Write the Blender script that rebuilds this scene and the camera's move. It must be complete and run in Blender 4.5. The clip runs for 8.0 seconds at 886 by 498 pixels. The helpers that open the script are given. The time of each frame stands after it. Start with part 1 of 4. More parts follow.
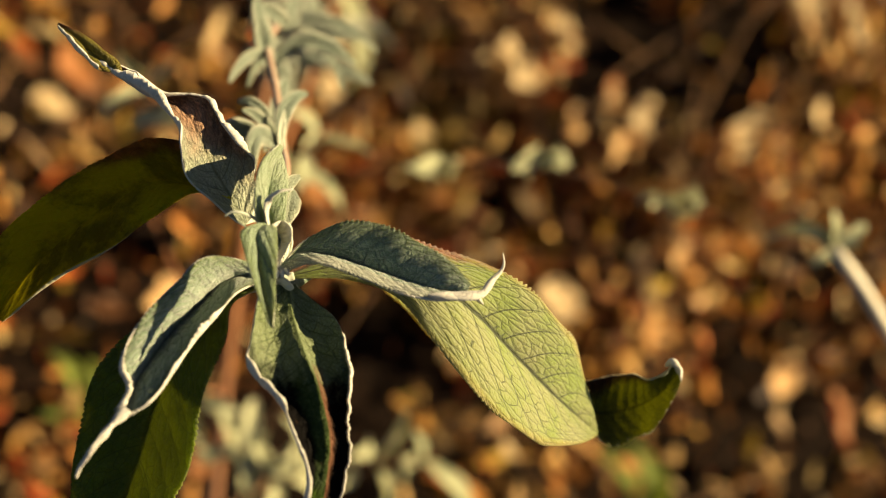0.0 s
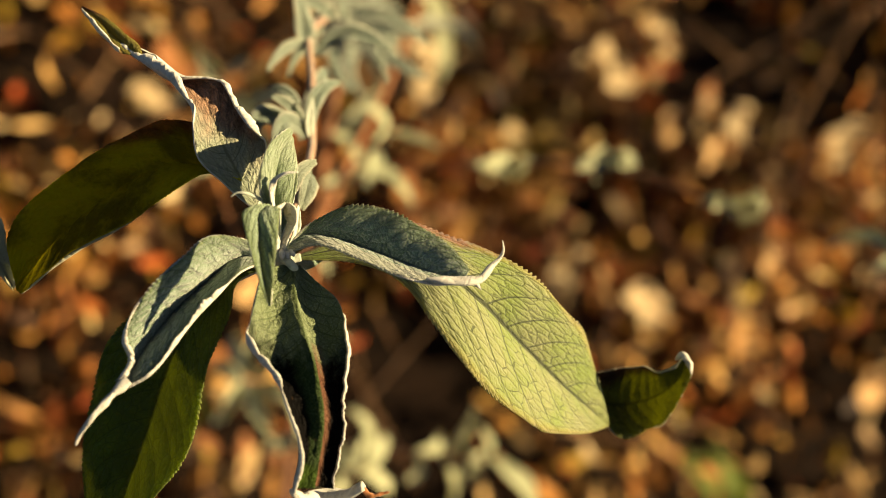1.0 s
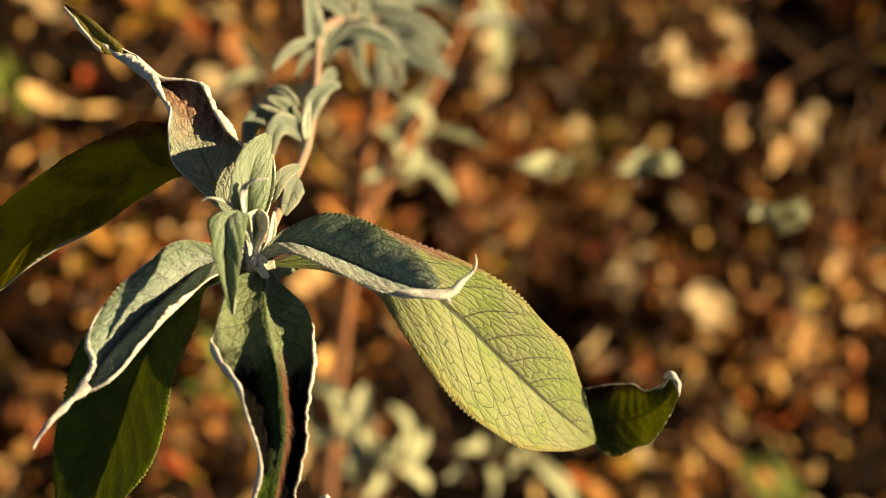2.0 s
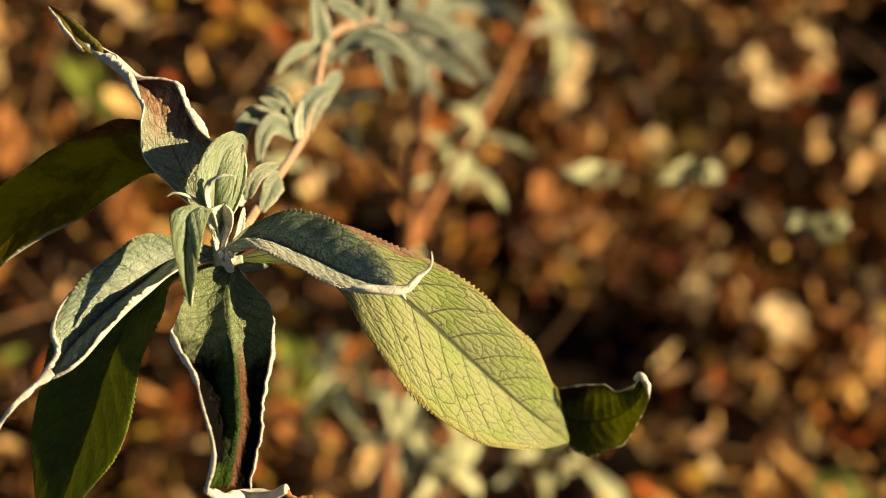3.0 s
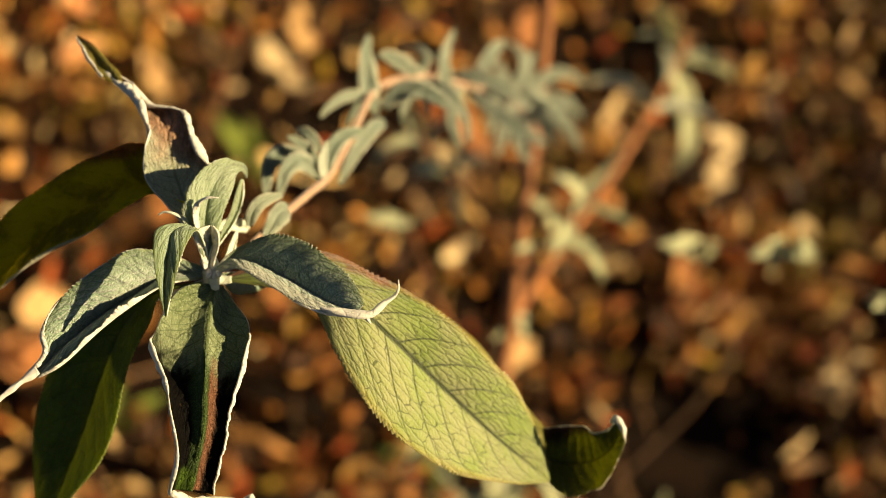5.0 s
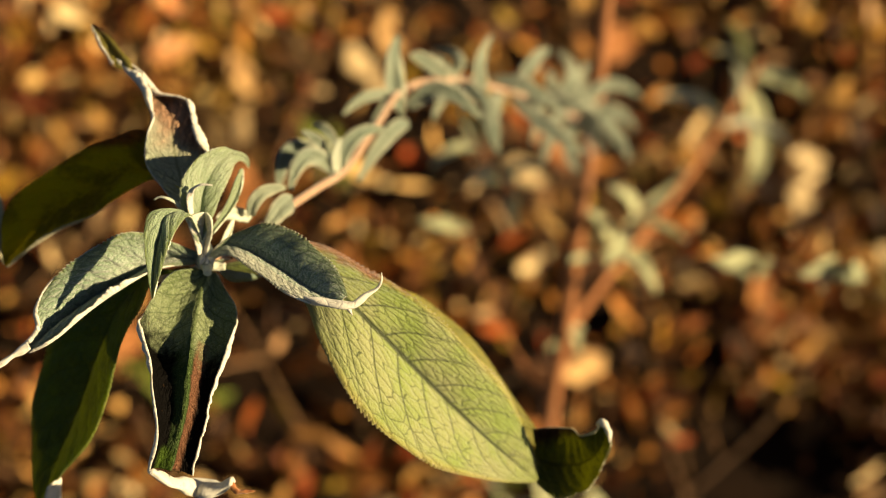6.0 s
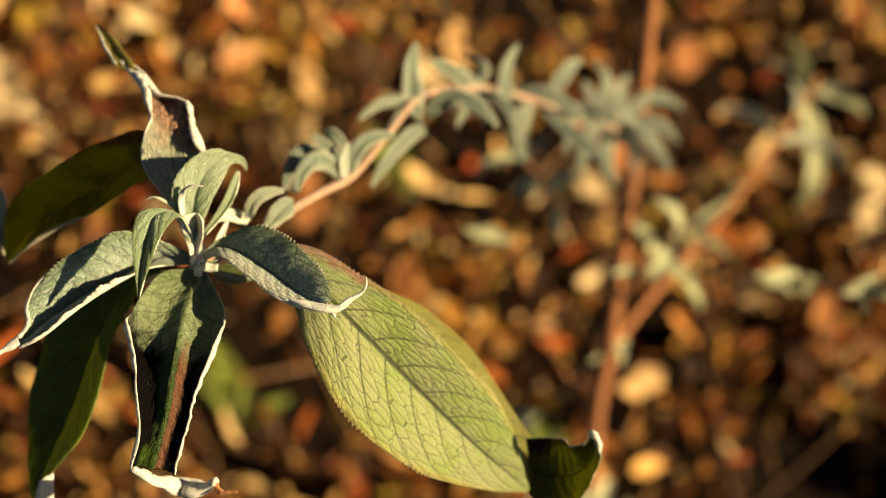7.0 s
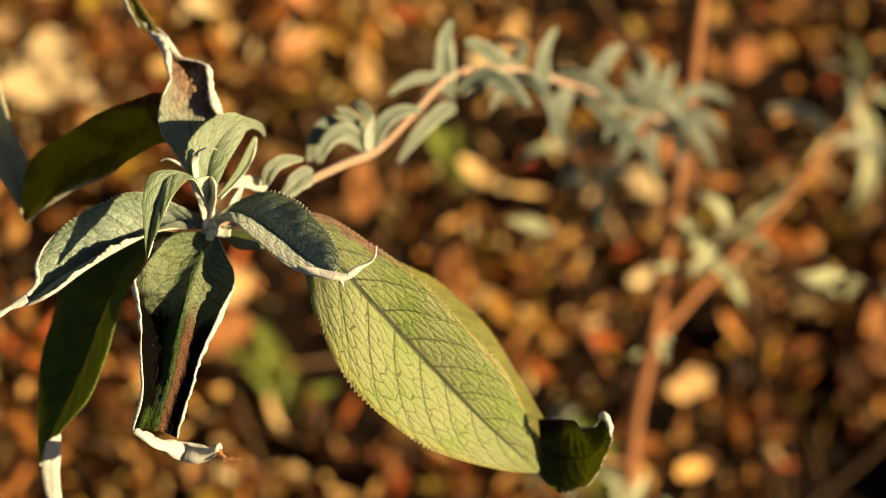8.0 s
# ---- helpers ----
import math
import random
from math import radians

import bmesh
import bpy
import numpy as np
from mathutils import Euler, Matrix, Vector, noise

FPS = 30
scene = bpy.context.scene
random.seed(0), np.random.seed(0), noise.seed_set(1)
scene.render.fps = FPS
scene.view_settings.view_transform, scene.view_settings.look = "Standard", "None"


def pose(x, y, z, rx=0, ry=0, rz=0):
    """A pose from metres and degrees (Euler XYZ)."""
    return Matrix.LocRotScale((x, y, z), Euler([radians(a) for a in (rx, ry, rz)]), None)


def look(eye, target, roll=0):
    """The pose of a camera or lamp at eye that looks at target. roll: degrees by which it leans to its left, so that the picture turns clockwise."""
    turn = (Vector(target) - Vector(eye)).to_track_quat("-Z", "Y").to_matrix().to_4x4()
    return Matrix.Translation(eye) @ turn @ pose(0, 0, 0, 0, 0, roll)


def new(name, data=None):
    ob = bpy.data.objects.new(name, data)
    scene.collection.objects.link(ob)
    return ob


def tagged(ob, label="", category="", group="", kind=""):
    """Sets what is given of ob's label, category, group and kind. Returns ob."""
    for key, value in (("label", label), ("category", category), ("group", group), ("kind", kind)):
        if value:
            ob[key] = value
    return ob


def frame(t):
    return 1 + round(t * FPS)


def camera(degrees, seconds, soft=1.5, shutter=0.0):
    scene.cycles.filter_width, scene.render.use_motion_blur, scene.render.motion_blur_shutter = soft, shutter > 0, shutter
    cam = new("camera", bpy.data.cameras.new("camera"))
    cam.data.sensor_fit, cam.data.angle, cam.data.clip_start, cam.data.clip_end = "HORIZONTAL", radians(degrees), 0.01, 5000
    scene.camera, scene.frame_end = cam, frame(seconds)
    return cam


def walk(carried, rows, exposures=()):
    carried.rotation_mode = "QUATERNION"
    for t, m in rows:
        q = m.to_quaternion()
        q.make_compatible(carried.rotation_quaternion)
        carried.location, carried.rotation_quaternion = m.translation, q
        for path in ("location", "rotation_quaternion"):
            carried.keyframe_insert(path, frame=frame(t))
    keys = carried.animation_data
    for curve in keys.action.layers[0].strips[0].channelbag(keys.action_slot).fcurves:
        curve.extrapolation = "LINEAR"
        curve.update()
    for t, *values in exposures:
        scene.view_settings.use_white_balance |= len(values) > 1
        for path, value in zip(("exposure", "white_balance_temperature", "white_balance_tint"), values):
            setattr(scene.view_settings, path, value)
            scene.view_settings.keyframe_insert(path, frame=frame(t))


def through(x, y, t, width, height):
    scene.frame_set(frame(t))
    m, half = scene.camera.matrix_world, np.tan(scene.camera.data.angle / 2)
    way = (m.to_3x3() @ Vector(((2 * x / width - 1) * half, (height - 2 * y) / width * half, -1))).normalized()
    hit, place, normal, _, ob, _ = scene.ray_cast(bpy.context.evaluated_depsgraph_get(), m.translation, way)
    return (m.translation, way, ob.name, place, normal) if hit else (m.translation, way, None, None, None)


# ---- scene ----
cam = camera(30.0, 8.0, soft=0.8)
PATH = [
    (0, (-0.061, -0.227, 1.65), (0.456, 0.928, 0.101), 14.0),
    (0.5, (-0.052, -0.233, 1.651), (0.399, 0.94, 0.096), 12.1),
    (1, (-0.039, -0.239, 1.656), (0.351, 0.945, 0.092), 11.0),
    (1.5, (-0.023, -0.238, 1.658), (0.311, 0.947, 0.081), 9.7),
    (1.7, (-0.019, -0.234, 1.656), (0.298, 0.951, 0.076), 9.6),
    (2.8, (0.011, -0.237, 1.66), (0.211, 0.963, 0.073), 6.4),
    (3, (0.019, -0.244, 1.663), (0.188, 0.965, 0.079), 5.5),
    (3.5, (0.033, -0.254, 1.668), (0.145, 0.967, 0.087), 4.0),
    (4, (0.046, -0.256, 1.67), (0.094, 0.987, 0.104), 2.5),
    (4.5, (0.055, -0.259, 1.668), (0.056, 1.01, 0.122), 1.8),
    (4.7, (0.06, -0.262, 1.669), (0.039, 1.016, 0.131), 1.3),
    (5.8, (0.094, -0.268, 1.673), (-0.054, 1.026, 0.156), -0.4),
    (6, (0.098, -0.269, 1.672), (-0.077, 1.021, 0.153), -0.9),
    (6.5, (0.112, -0.264, 1.672), (-0.105, 1.016, 0.15), -1.5),
    (7, (0.121, -0.266, 1.67), (-0.152, 1.02, 0.162), -2.8),
    (7.5, (0.125, -0.265, 1.667), (-0.192, 1.008, 0.157), -3.0),
    (8, (0.133, -0.265, 1.661), (-0.213, 1.005, 0.155), -3.2),
]
walk(cam, [(t, look(eye, target, roll)) for t, eye, target, roll in PATH], [(0.0, 1.70), (8.0, 1.50)])

scene.camera.data.dof.use_dof = True
scene.camera.data.dof.focus_distance = 0.395
scene.camera.data.dof.aperture_fstop = 9.8
scene.camera.data.dof.aperture_blades = 0

# ---- light ----
SUN_DIR = Vector((0.91, -0.11, 0.41)).normalized()
sun = new("sun", bpy.data.lights.new("sun", "SUN"))
sun.data.energy = 5.0
sun.data.angle = radians(0.53)
sun.data.color = (1.0, 0.76, 0.41)
sun.matrix_world = look(SUN_DIR * 10, (0, 0, 0))

world = bpy.data.worlds.new("sky")
scene.world = world
world.use_nodes = True
wn = world.node_tree
sky = wn.nodes.new("ShaderNodeTexSky")
sky.sky_type = "NISHITA"
sky.sun_disc = False
sky.sun_elevation = math.asin(SUN_DIR.z)
sky.sun_rotation = math.atan2(SUN_DIR.x, SUN_DIR.y)
wn.links.new(sky.outputs[0], wn.nodes["Background"].inputs[0])
wn.nodes["Background"].inputs[1].default_value = 0.021

# ---- materials ----


class Nodes:
    """A node material under construction."""

    def __init__(self, name):
        self.mat = bpy.data.materials.new(name)
        self.mat.use_nodes = True
        self.tree = self.mat.node_tree
        self.tree.nodes.clear()
        self.out = self.tree.nodes.new("ShaderNodeOutputMaterial")

    def add(self, kind, **values):
        node = self.tree.nodes.new("ShaderNode" + kind)
        for key, value in values.items():
            setattr(node, key, value)
        return node

    def put(self, node, slot, value):
        if isinstance(value, bpy.types.NodeSocket):
            self.tree.links.new(value, node.inputs[slot])
        else:
            node.inputs[slot].default_value = value

    def math(self, op, a, b=0.0, c=0.0, clamp=False):
        node = self.add("Math", operation=op, use_clamp=clamp)
        for n, value in enumerate((a, b, c)):
            self.put(node, n, value)
        return node.outputs[0]

    def mix(self, f, a, b, blend="MIX"):
        node = self.add("MixRGB", blend_type=blend)
        for n, value in enumerate((f, a, b)):
            self.put(node, n, (*value, 1) if isinstance(value, tuple) and len(value) == 3 else value)
        return node.outputs[0]

    def step(self, x, lo, hi):
        node = self.add("MapRange", interpolation_type="SMOOTHSTEP")
        for n, value in enumerate((x, lo, hi, 0.0, 1.0)):
            self.put(node, n, value)
        return node.outputs[0]

    def noise(self, where, scale, detail=3.0, rough=0.55, distort=0.0):
        node = self.add("TexNoise")
        self.put(node, "Vector", where)
        for key, value in (("Scale", scale), ("Detail", detail), ("Roughness", rough), ("Distortion", distort)):
            self.put(node, key, value)
        return node.outputs[0]

    def ramp(self, x, stops):
        node = self.add("ValToRGB")
        ramp = node.color_ramp
        while len(ramp.elements) < len(stops):
            ramp.elements.new(0.5)
        for element, (place, colour) in zip(ramp.elements, stops):
            element.position, element.color = place, (*colour, 1)
        self.put(node, 0, x)
        return node.outputs[0]

    def bump(self, height, strength, distance, normal=None):
        node = self.add("Bump")
        self.put(node, "Strength", strength)
        self.put(node, "Distance", distance)
        self.put(node, "Height", height)
        if normal is not None:
            self.put(node, "Normal", normal)
        return node.outputs[0]

    def finish(self, colour, rough, normal=None, through=0.0, through_colour=None, sheen=0.0, specular=0.4):
        surface = self.add("BsdfPrincipled")
        self.put(surface, "Base Color", (*colour, 1) if isinstance(colour, tuple) else colour)
        self.put(surface, "Roughness", rough)
        self.put(surface, "Specular IOR Level", specular)
        self.put(surface, "Sheen Weight", sheen)
        self.put(surface, "Sheen Roughness", 0.5)
        if normal is not None:
            self.put(surface, "Normal", normal)
        last = surface.outputs[0]
        if not isinstance(through, float) or through:
            back = self.add("BsdfTranslucent")
            tint = colour if through_colour is None else through_colour
            self.put(back, "Color", (*tint, 1) if isinstance(tint, tuple) else tint)
            if normal is not None:
                self.put(back, "Normal", normal)
            both = self.add("MixShader")
            self.put(both, 0, through)
            self.tree.links.new(last, both.inputs[1])
            self.tree.links.new(back.outputs[0], both.inputs[2])
            last = both.outputs[0]
        self.tree.links.new(last, self.out.inputs[0])
        return self.mat


def leaf_material(name, base, light, vein, through=0.3, through_colour=None, cells=2.4, pairs=11.0, vein_mix=0.75,
                  felt=0.35, rough=0.62, brown=None, brown_from=2.0, brown_to=3.0, brown_colour=(0.11, 0.045, 0.018),
                  black=0.0, relief=0.5, yellow_edge=0.0, raised=-1.0, sheen=0.15, specular=0.3, thin_rim=0.0, rim_colour=(0.20, 0.10, 0.045), vein_glow=0.25,
                  wander=0.15, net_weight=0.85, fine_weight=0.32, mottle=0.0, rim_from=0.965, net_across=5.0, scorched=False):
    """A veined leaf surface: midrib, side veins that bend to the tip, a fine net, downy felt and dead patches."""
    n = Nodes(name)
    uv = n.add("UVMap", uv_map="UVMap").outputs[0]
    cm = n.add("UVMap", uv_map="metric").outputs[0]
    split = n.add("SeparateXYZ")
    n.put(split, 0, uv)
    u = split.outputs[0]
    v = n.math("SUBTRACT", n.math("MULTIPLY", split.outputs[1], 2.0), 1.0)
    side = n.math("ABSOLUTE", v)
    wob = n.noise(cm, 1.1, 2.0)
    run = n.math("SUBTRACT", n.math("SUBTRACT", n.math("MULTIPLY", u, pairs), n.math("MULTIPLY", side, 0.7)),
                 n.math("MULTIPLY", n.math("MULTIPLY", side, side), 1.2))
    run = n.math("ADD", run, n.math("MULTIPLY", n.math("SUBTRACT", wob, 0.5), wander))
    run = n.math("ADD", run, n.math("MULTIPLY", n.math("SIGN", v), 0.23))
    off = n.math("ABSOLUTE", n.math("SUBTRACT", n.math("FRACT", run), 0.5))
    lateral = n.math("SUBTRACT", 1.0, n.step(off, 0.010, 0.055))
    lateral = n.math("MULTIPLY", lateral, n.math("SUBTRACT", 1.0, n.math("MULTIPLY", n.step(side, 0.6, 1.0), 0.6)))
    rib = n.math("SUBTRACT", 1.0, n.step(side, 0.022, 0.075))
    net = n.add("TexVoronoi", feature="DISTANCE_TO_EDGE", voronoi_dimensions="2D")
    shift = n.add("VectorMath", operation="ADD")
    n.put(shift, 0, cm)
    warp = n.add("TexNoise")
    n.put(warp, "Vector", cm)
    n.put(warp, "Scale", 2.2)
    small = n.add("VectorMath", operation="SCALE")
    n.put(small, 0, warp.outputs[1])
    small.inputs["Scale"].default_value = 0.22
    n.put(shift, 1, small.outputs[0])
    ladder = n.add("CombineXYZ")
    n.put(ladder, 0, n.math("ADD", n.math("MULTIPLY", run, 1.8), n.math("MULTIPLY", n.math("SUBTRACT", n.noise(cm, 2.4, 2.0), 0.5), 0.6)))
    n.put(ladder, 1, n.math("ADD", n.math("MULTIPLY", v, net_across), n.math("MULTIPLY", n.math("SUBTRACT", n.noise(cm, 1.9, 2.0), 0.5), 0.6)))
    n.put(net, "Vector", ladder.outputs[0])
    n.put(net, "Scale", 1.0)
    n.put(net, "Randomness", 0.8)
    net_line = n.math("SUBTRACT", 1.0, n.step(net.outputs[0], 0.008, 0.055))
    fine = n.add("TexVoronoi", feature="DISTANCE_TO_EDGE", voronoi_dimensions="2D")
    n.put(fine, "Vector", shift.outputs[0])
    n.put(fine, "Scale", cells * 3.1)
    fine_line = n.math("SUBTRACT", 1.0, n.step(fine.outputs[0], 0.02, 0.16))
    veins = n.math("MAXIMUM", n.math("MAXIMUM", rib, n.math("MULTIPLY", lateral, 0.95)), n.math("MULTIPLY", net_line, net_weight))
    veins_all = n.math("MAXIMUM", veins, n.math("MULTIPLY", fine_line, fine_weight))
    blotch = n.noise(cm, 0.55, 4.0, 0.6)
    grain = n.noise(cm, 22.0, 4.0, 0.75)
    colour = n.mix(n.step(blotch, 0.32, 0.68), base, light)
    colour = n.mix(n.math("MULTIPLY", veins_all, vein_mix), colour, vein)
    wool = n.math("MULTIPLY", n.step(grain, 0.48, 0.75), n.math("SUBTRACT", 1.0, n.math("MULTIPLY", veins, 0.85)))
    colour = n.mix(n.math("MULTIPLY", wool, felt), colour, (0.62, 0.67, 0.57))
    tint = through_colour if through_colour is not None else light
    through_c = n.mix(n.math("MULTIPLY", veins_all, 0.7), tint, tuple(min(1.0, vein_glow * q) for q in tint))
    if mottle:
        dull = n.math("MULTIPLY", n.step(n.noise(cm, 0.8, 5.0, 0.65), 0.42, 0.62), mottle)
        through_c = n.mix(dull, through_c, tuple(0.3 * q for q in tint))
    if yellow_edge:
        rim = n.math("MULTIPLY", n.step(side, 0.86, 1.0), yellow_edge)
        colour = n.mix(rim, colour, (0.40, 0.30, 0.05))
    rim = n.math("MULTIPLY", n.step(side, rim_from, 1.0), 0.7)
    colour = n.mix(rim, colour, rim_colour)
    if brown is not None:
        bx, by = brown
        place = n.math("ADD", n.math("ADD", n.math("MULTIPLY", u, bx), n.math("MULTIPLY", v, by)),
                       n.math("MULTIPLY", n.math("SUBTRACT", n.noise(cm, 0.9, 5.0, 0.65), 0.5), 0.75))
        dead = n.step(place, brown_from, brown_to)
        dead_colour = n.mix(n.step(n.noise(cm, 3.0, 4.0), 0.35, 0.7), brown_colour, tuple(min(1, 2.2 * q) for q in brown_colour))
        dead_colour = n.mix(n.math("MULTIPLY", veins_all, 0.5), dead_colour, tuple(0.5 * q for q in brown_colour))
        colour = n.mix(dead, colour, dead_colour)
        through_c = n.mix(dead, through_c, dead_colour)
        if black:
            burnt = n.step(place, brown_to * 0.98, brown_to + black)
            colour = n.mix(burnt, colour, (0.022, 0.013, 0.010))
            through_c = n.mix(burnt, through_c, (0.01, 0.006, 0.004))
    if scorched:
        edge = n.math("MULTIPLY", n.math("SUBTRACT", n.noise(cm, 2.2, 5.0, 0.7), 0.5), 0.40)
        lower = n.step(n.math("ADD", u, n.math("ADD", edge, n.math("MULTIPLY", v, 0.05))), 0.34, 0.52)
        v_rag = n.math("ADD", v, n.math("MULTIPLY", edge, 0.7))
        rust = n.mix(n.step(grain, 0.35, 0.75), (0.10, 0.042, 0.022), (0.24, 0.125, 0.075))
        near_rib = n.math("MULTIPLY", n.step(v_rag, -0.62, -0.36), n.math("SUBTRACT", 1.0, n.step(v_rag, -0.18, -0.06)))
        green_rib = n.math("MULTIPLY", n.step(v_rag, -0.16, -0.04), n.math("SUBTRACT", 1.0, n.step(v_rag, 0.14, 0.36)))
        char = n.mix(n.step(grain, 0.5, 0.8), (0.002, 0.0015, 0.0012), (0.007, 0.005, 0.004))
        burnt_part = n.mix(near_rib, char, rust)
        strip = n.mix(n.step(grain, 0.45, 0.75), (0.035, 0.062, 0.014), (0.15, 0.20, 0.085))
        burnt_part = n.mix(green_rib, burnt_part, strip)
        foot = n.math("MULTIPLY", n.step(n.math("ADD", u, n.math("MULTIPLY", edge, 0.3)), 0.89, 0.95), n.math("MULTIPLY", n.step(v, -0.05, 0.05), n.math("SUBTRACT", 1.0, n.step(v, 0.45, 0.75))))
        burnt_part = n.mix(foot, burnt_part, (0.055, 0.095, 0.012))
        colour = n.mix(lower, colour, burnt_part)
        through_c = n.mix(lower, through_c, (0.006, 0.005, 0.002))
    speck = n.math("MULTIPLY", n.step(n.noise(cm, 5.5, 2.0), 0.70, 0.76), 0.55)
    colour = n.mix(speck, colour, (0.10, 0.055, 0.025))
    dome = n.math("ADD", n.math("MULTIPLY", n.step(net.outputs[0], 0.0, 0.28), 0.9), n.math("MULTIPLY", n.step(off, 0.0, 0.22), 0.5))
    height = n.math("ADD", n.math("MULTIPLY", n.math("SUBTRACT", dome, 1.0), -raised), n.math("MULTIPLY", n.step(fine.outputs[0], 0.0, 0.3), 0.35))
    normal = n.bump(height, 0.9, 0.0011 * relief)
    normal = n.bump(n.math("ADD", grain, n.math("MULTIPLY", n.noise(cm, 70.0, 2.0), 0.6)), 1.0, 0.00030, normal)
    if thin_rim:
        through = n.math("MULTIPLY", n.math("ADD", 1.0 - thin_rim, n.math("MULTIPLY", n.step(n.math("ADD", side, n.math("MULTIPLY", n.math("SUBTRACT", blotch, 0.5), 0.5)), 0.35, 1.0), 2.2 * thin_rim)), through)
    return n.finish(colour, rough, normal, through, through_c, sheen, specular)


def felt_material(name, base=(0.60, 0.58, 0.51), shade=(0.40, 0.36, 0.28), through=0.18):
    """The white woolly underside of a butterfly bush leaf."""
    n = Nodes(name)
    cm = n.add("UVMap", uv_map="metric").outputs[0]
    wool = n.noise(cm, 34.0, 4.0, 0.7)
    spots = n.noise(cm, 4.0, 4.0, 0.6)
    net = n.add("TexVoronoi", feature="DISTANCE_TO_EDGE", voronoi_dimensions="2D")
    n.put(net, "Vector", cm)
    n.put(net, "Scale", 3.0)
    line = n.math("SUBTRACT", 1.0, n.step(net.outputs[0], 0.01, 0.1))
    colour = n.mix(n.step(spots, 0.48, 0.78), base, shade)
    flecks = n.math("MULTIPLY", n.step(n.noise(cm, 11.0, 3.0, 0.7), 0.58, 0.68), 0.65)
    colour = n.mix(flecks, colour, tuple(0.45 * q for q in shade))
    colour = n.mix(n.math("MULTIPLY", n.step(wool, 0.5, 0.8), 0.3), colour, (0.72, 0.70, 0.62))
    normal = n.bump(n.math("ADD", wool, n.math("MULTIPLY", line, 0.5)), 0.6, 0.0003)
    return n.finish(colour, 0.9, normal, through, (0.45, 0.42, 0.22), 0.3, 0.15)


def stem_material(name, base, streak, down, fuzz=0.35):
    n = Nodes(name)
    where = n.add("TexCoord").outputs["Object"]
    stretch = n.add("Mapping")
    n.put(stretch, "Vector", where)
    stretch.inputs["Scale"].default_value = (1.0, 1.0, 0.12)
    grain = n.noise(stretch.outputs[0], 900.0, 4.0, 0.65)
    patch = n.noise(where, 90.0, 4.0, 0.6)
    colour = n.mix(n.step(grain, 0.35, 0.7), base, streak)
    colour = n.mix(n.math("MULTIPLY", n.step(patch, 0.5, 0.72), fuzz), colour, down)
    normal = n.bump(n.math("ADD", grain, patch), 0.5, 0.0006)
    return n.finish(colour, 0.75, normal, 0.0, None, 0.2, 0.25)


UPPER = leaf_material("leaf_upper_green", (0.125, 0.205, 0.120), (0.22, 0.31, 0.205), (0.045, 0.095, 0.035),
                      through=0.26, through_colour=(0.38, 0.46, 0.02), felt=0.62, cells=3.0, relief=0.75, vein_mix=0.75, sheen=0.7, thin_rim=0.75, rim_colour=(0.40, 0.31, 0.20), wander=0.15)
# Paler copy of the upper green: sunlight on the folded half is painted in.
FLAP = leaf_material("leaf_sunlit_half", (0.36, 0.39, 0.30), (0.50, 0.52, 0.42), (0.20, 0.23, 0.14),
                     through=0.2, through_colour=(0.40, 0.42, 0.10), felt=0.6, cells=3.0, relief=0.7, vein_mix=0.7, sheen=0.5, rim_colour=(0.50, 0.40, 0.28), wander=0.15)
NARROW = leaf_material("leaf_narrow_downy", (0.19, 0.28, 0.14), (0.31, 0.41, 0.26), (0.08, 0.14, 0.05),
                       through=0.35, through_colour=(0.34, 0.42, 0.03), felt=0.55, cells=3.4, pairs=8.0, relief=0.8, vein_mix=0.6, sheen=0.35, thin_rim=0.4, rim_colour=(0.62, 0.60, 0.46))
NODE = leaf_material("leaf_node_downy", (0.19, 0.255, 0.20), (0.36, 0.41, 0.31), (0.09, 0.14, 0.08),
                     through=0.25, through_colour=(0.40, 0.44, 0.12), felt=0.55, cells=5.0, pairs=7.0, relief=0.6, vein_mix=0.5, sheen=0.3, rim_colour=(0.78, 0.74, 0.58), rim_from=0.62)
PALE = leaf_material("leaf_pale_green", (0.330, 0.350, 0.155), (0.220, 0.310, 0.050), (0.026, 0.042, 0.007),
                     through=0.34, net_across=10.0, through_colour=(0.50, 0.50, 0.03), felt=0.24, cells=2.3, pairs=11.0, relief=0.35, vein_mix=1.0, wander=0.15, net_weight=0.85, fine_weight=0.10, sheen=0.35,
                     brown=(-1.3, -0.75), brown_from=0.12, brown_to=0.34, brown_colour=(0.20, 0.085, 0.030), yellow_edge=0.5, rim_colour=(0.42, 0.36, 0.16))
YELLOW = leaf_material("leaf_yellow_green", (0.22, 0.26, 0.055), (0.27, 0.29, 0.070), (0.11, 0.12, 0.02),
                       through=0.5, through_colour=(0.70, 0.55, 0.02), felt=0.15, cells=2.7, pairs=11.0, relief=0.8, vein_mix=0.6, wander=0.15, net_weight=0.5,
                       brown=(-0.9, 0.5), brown_from=0.10, brown_to=0.35, brown_colour=(0.16, 0.075, 0.025))
DEEP = leaf_material("leaf_deep_green", (0.030, 0.058, 0.012), (0.055, 0.088, 0.016), (0.085, 0.115, 0.014),
                     through=0.42, mottle=0.4, through_colour=(0.62, 0.80, 0.02), felt=0.04, cells=2.6, relief=1.2, vein_mix=0.5, sheen=0.0, vein_glow=0.5, wander=0.15, rim_colour=(0.20, 0.22, 0.06))
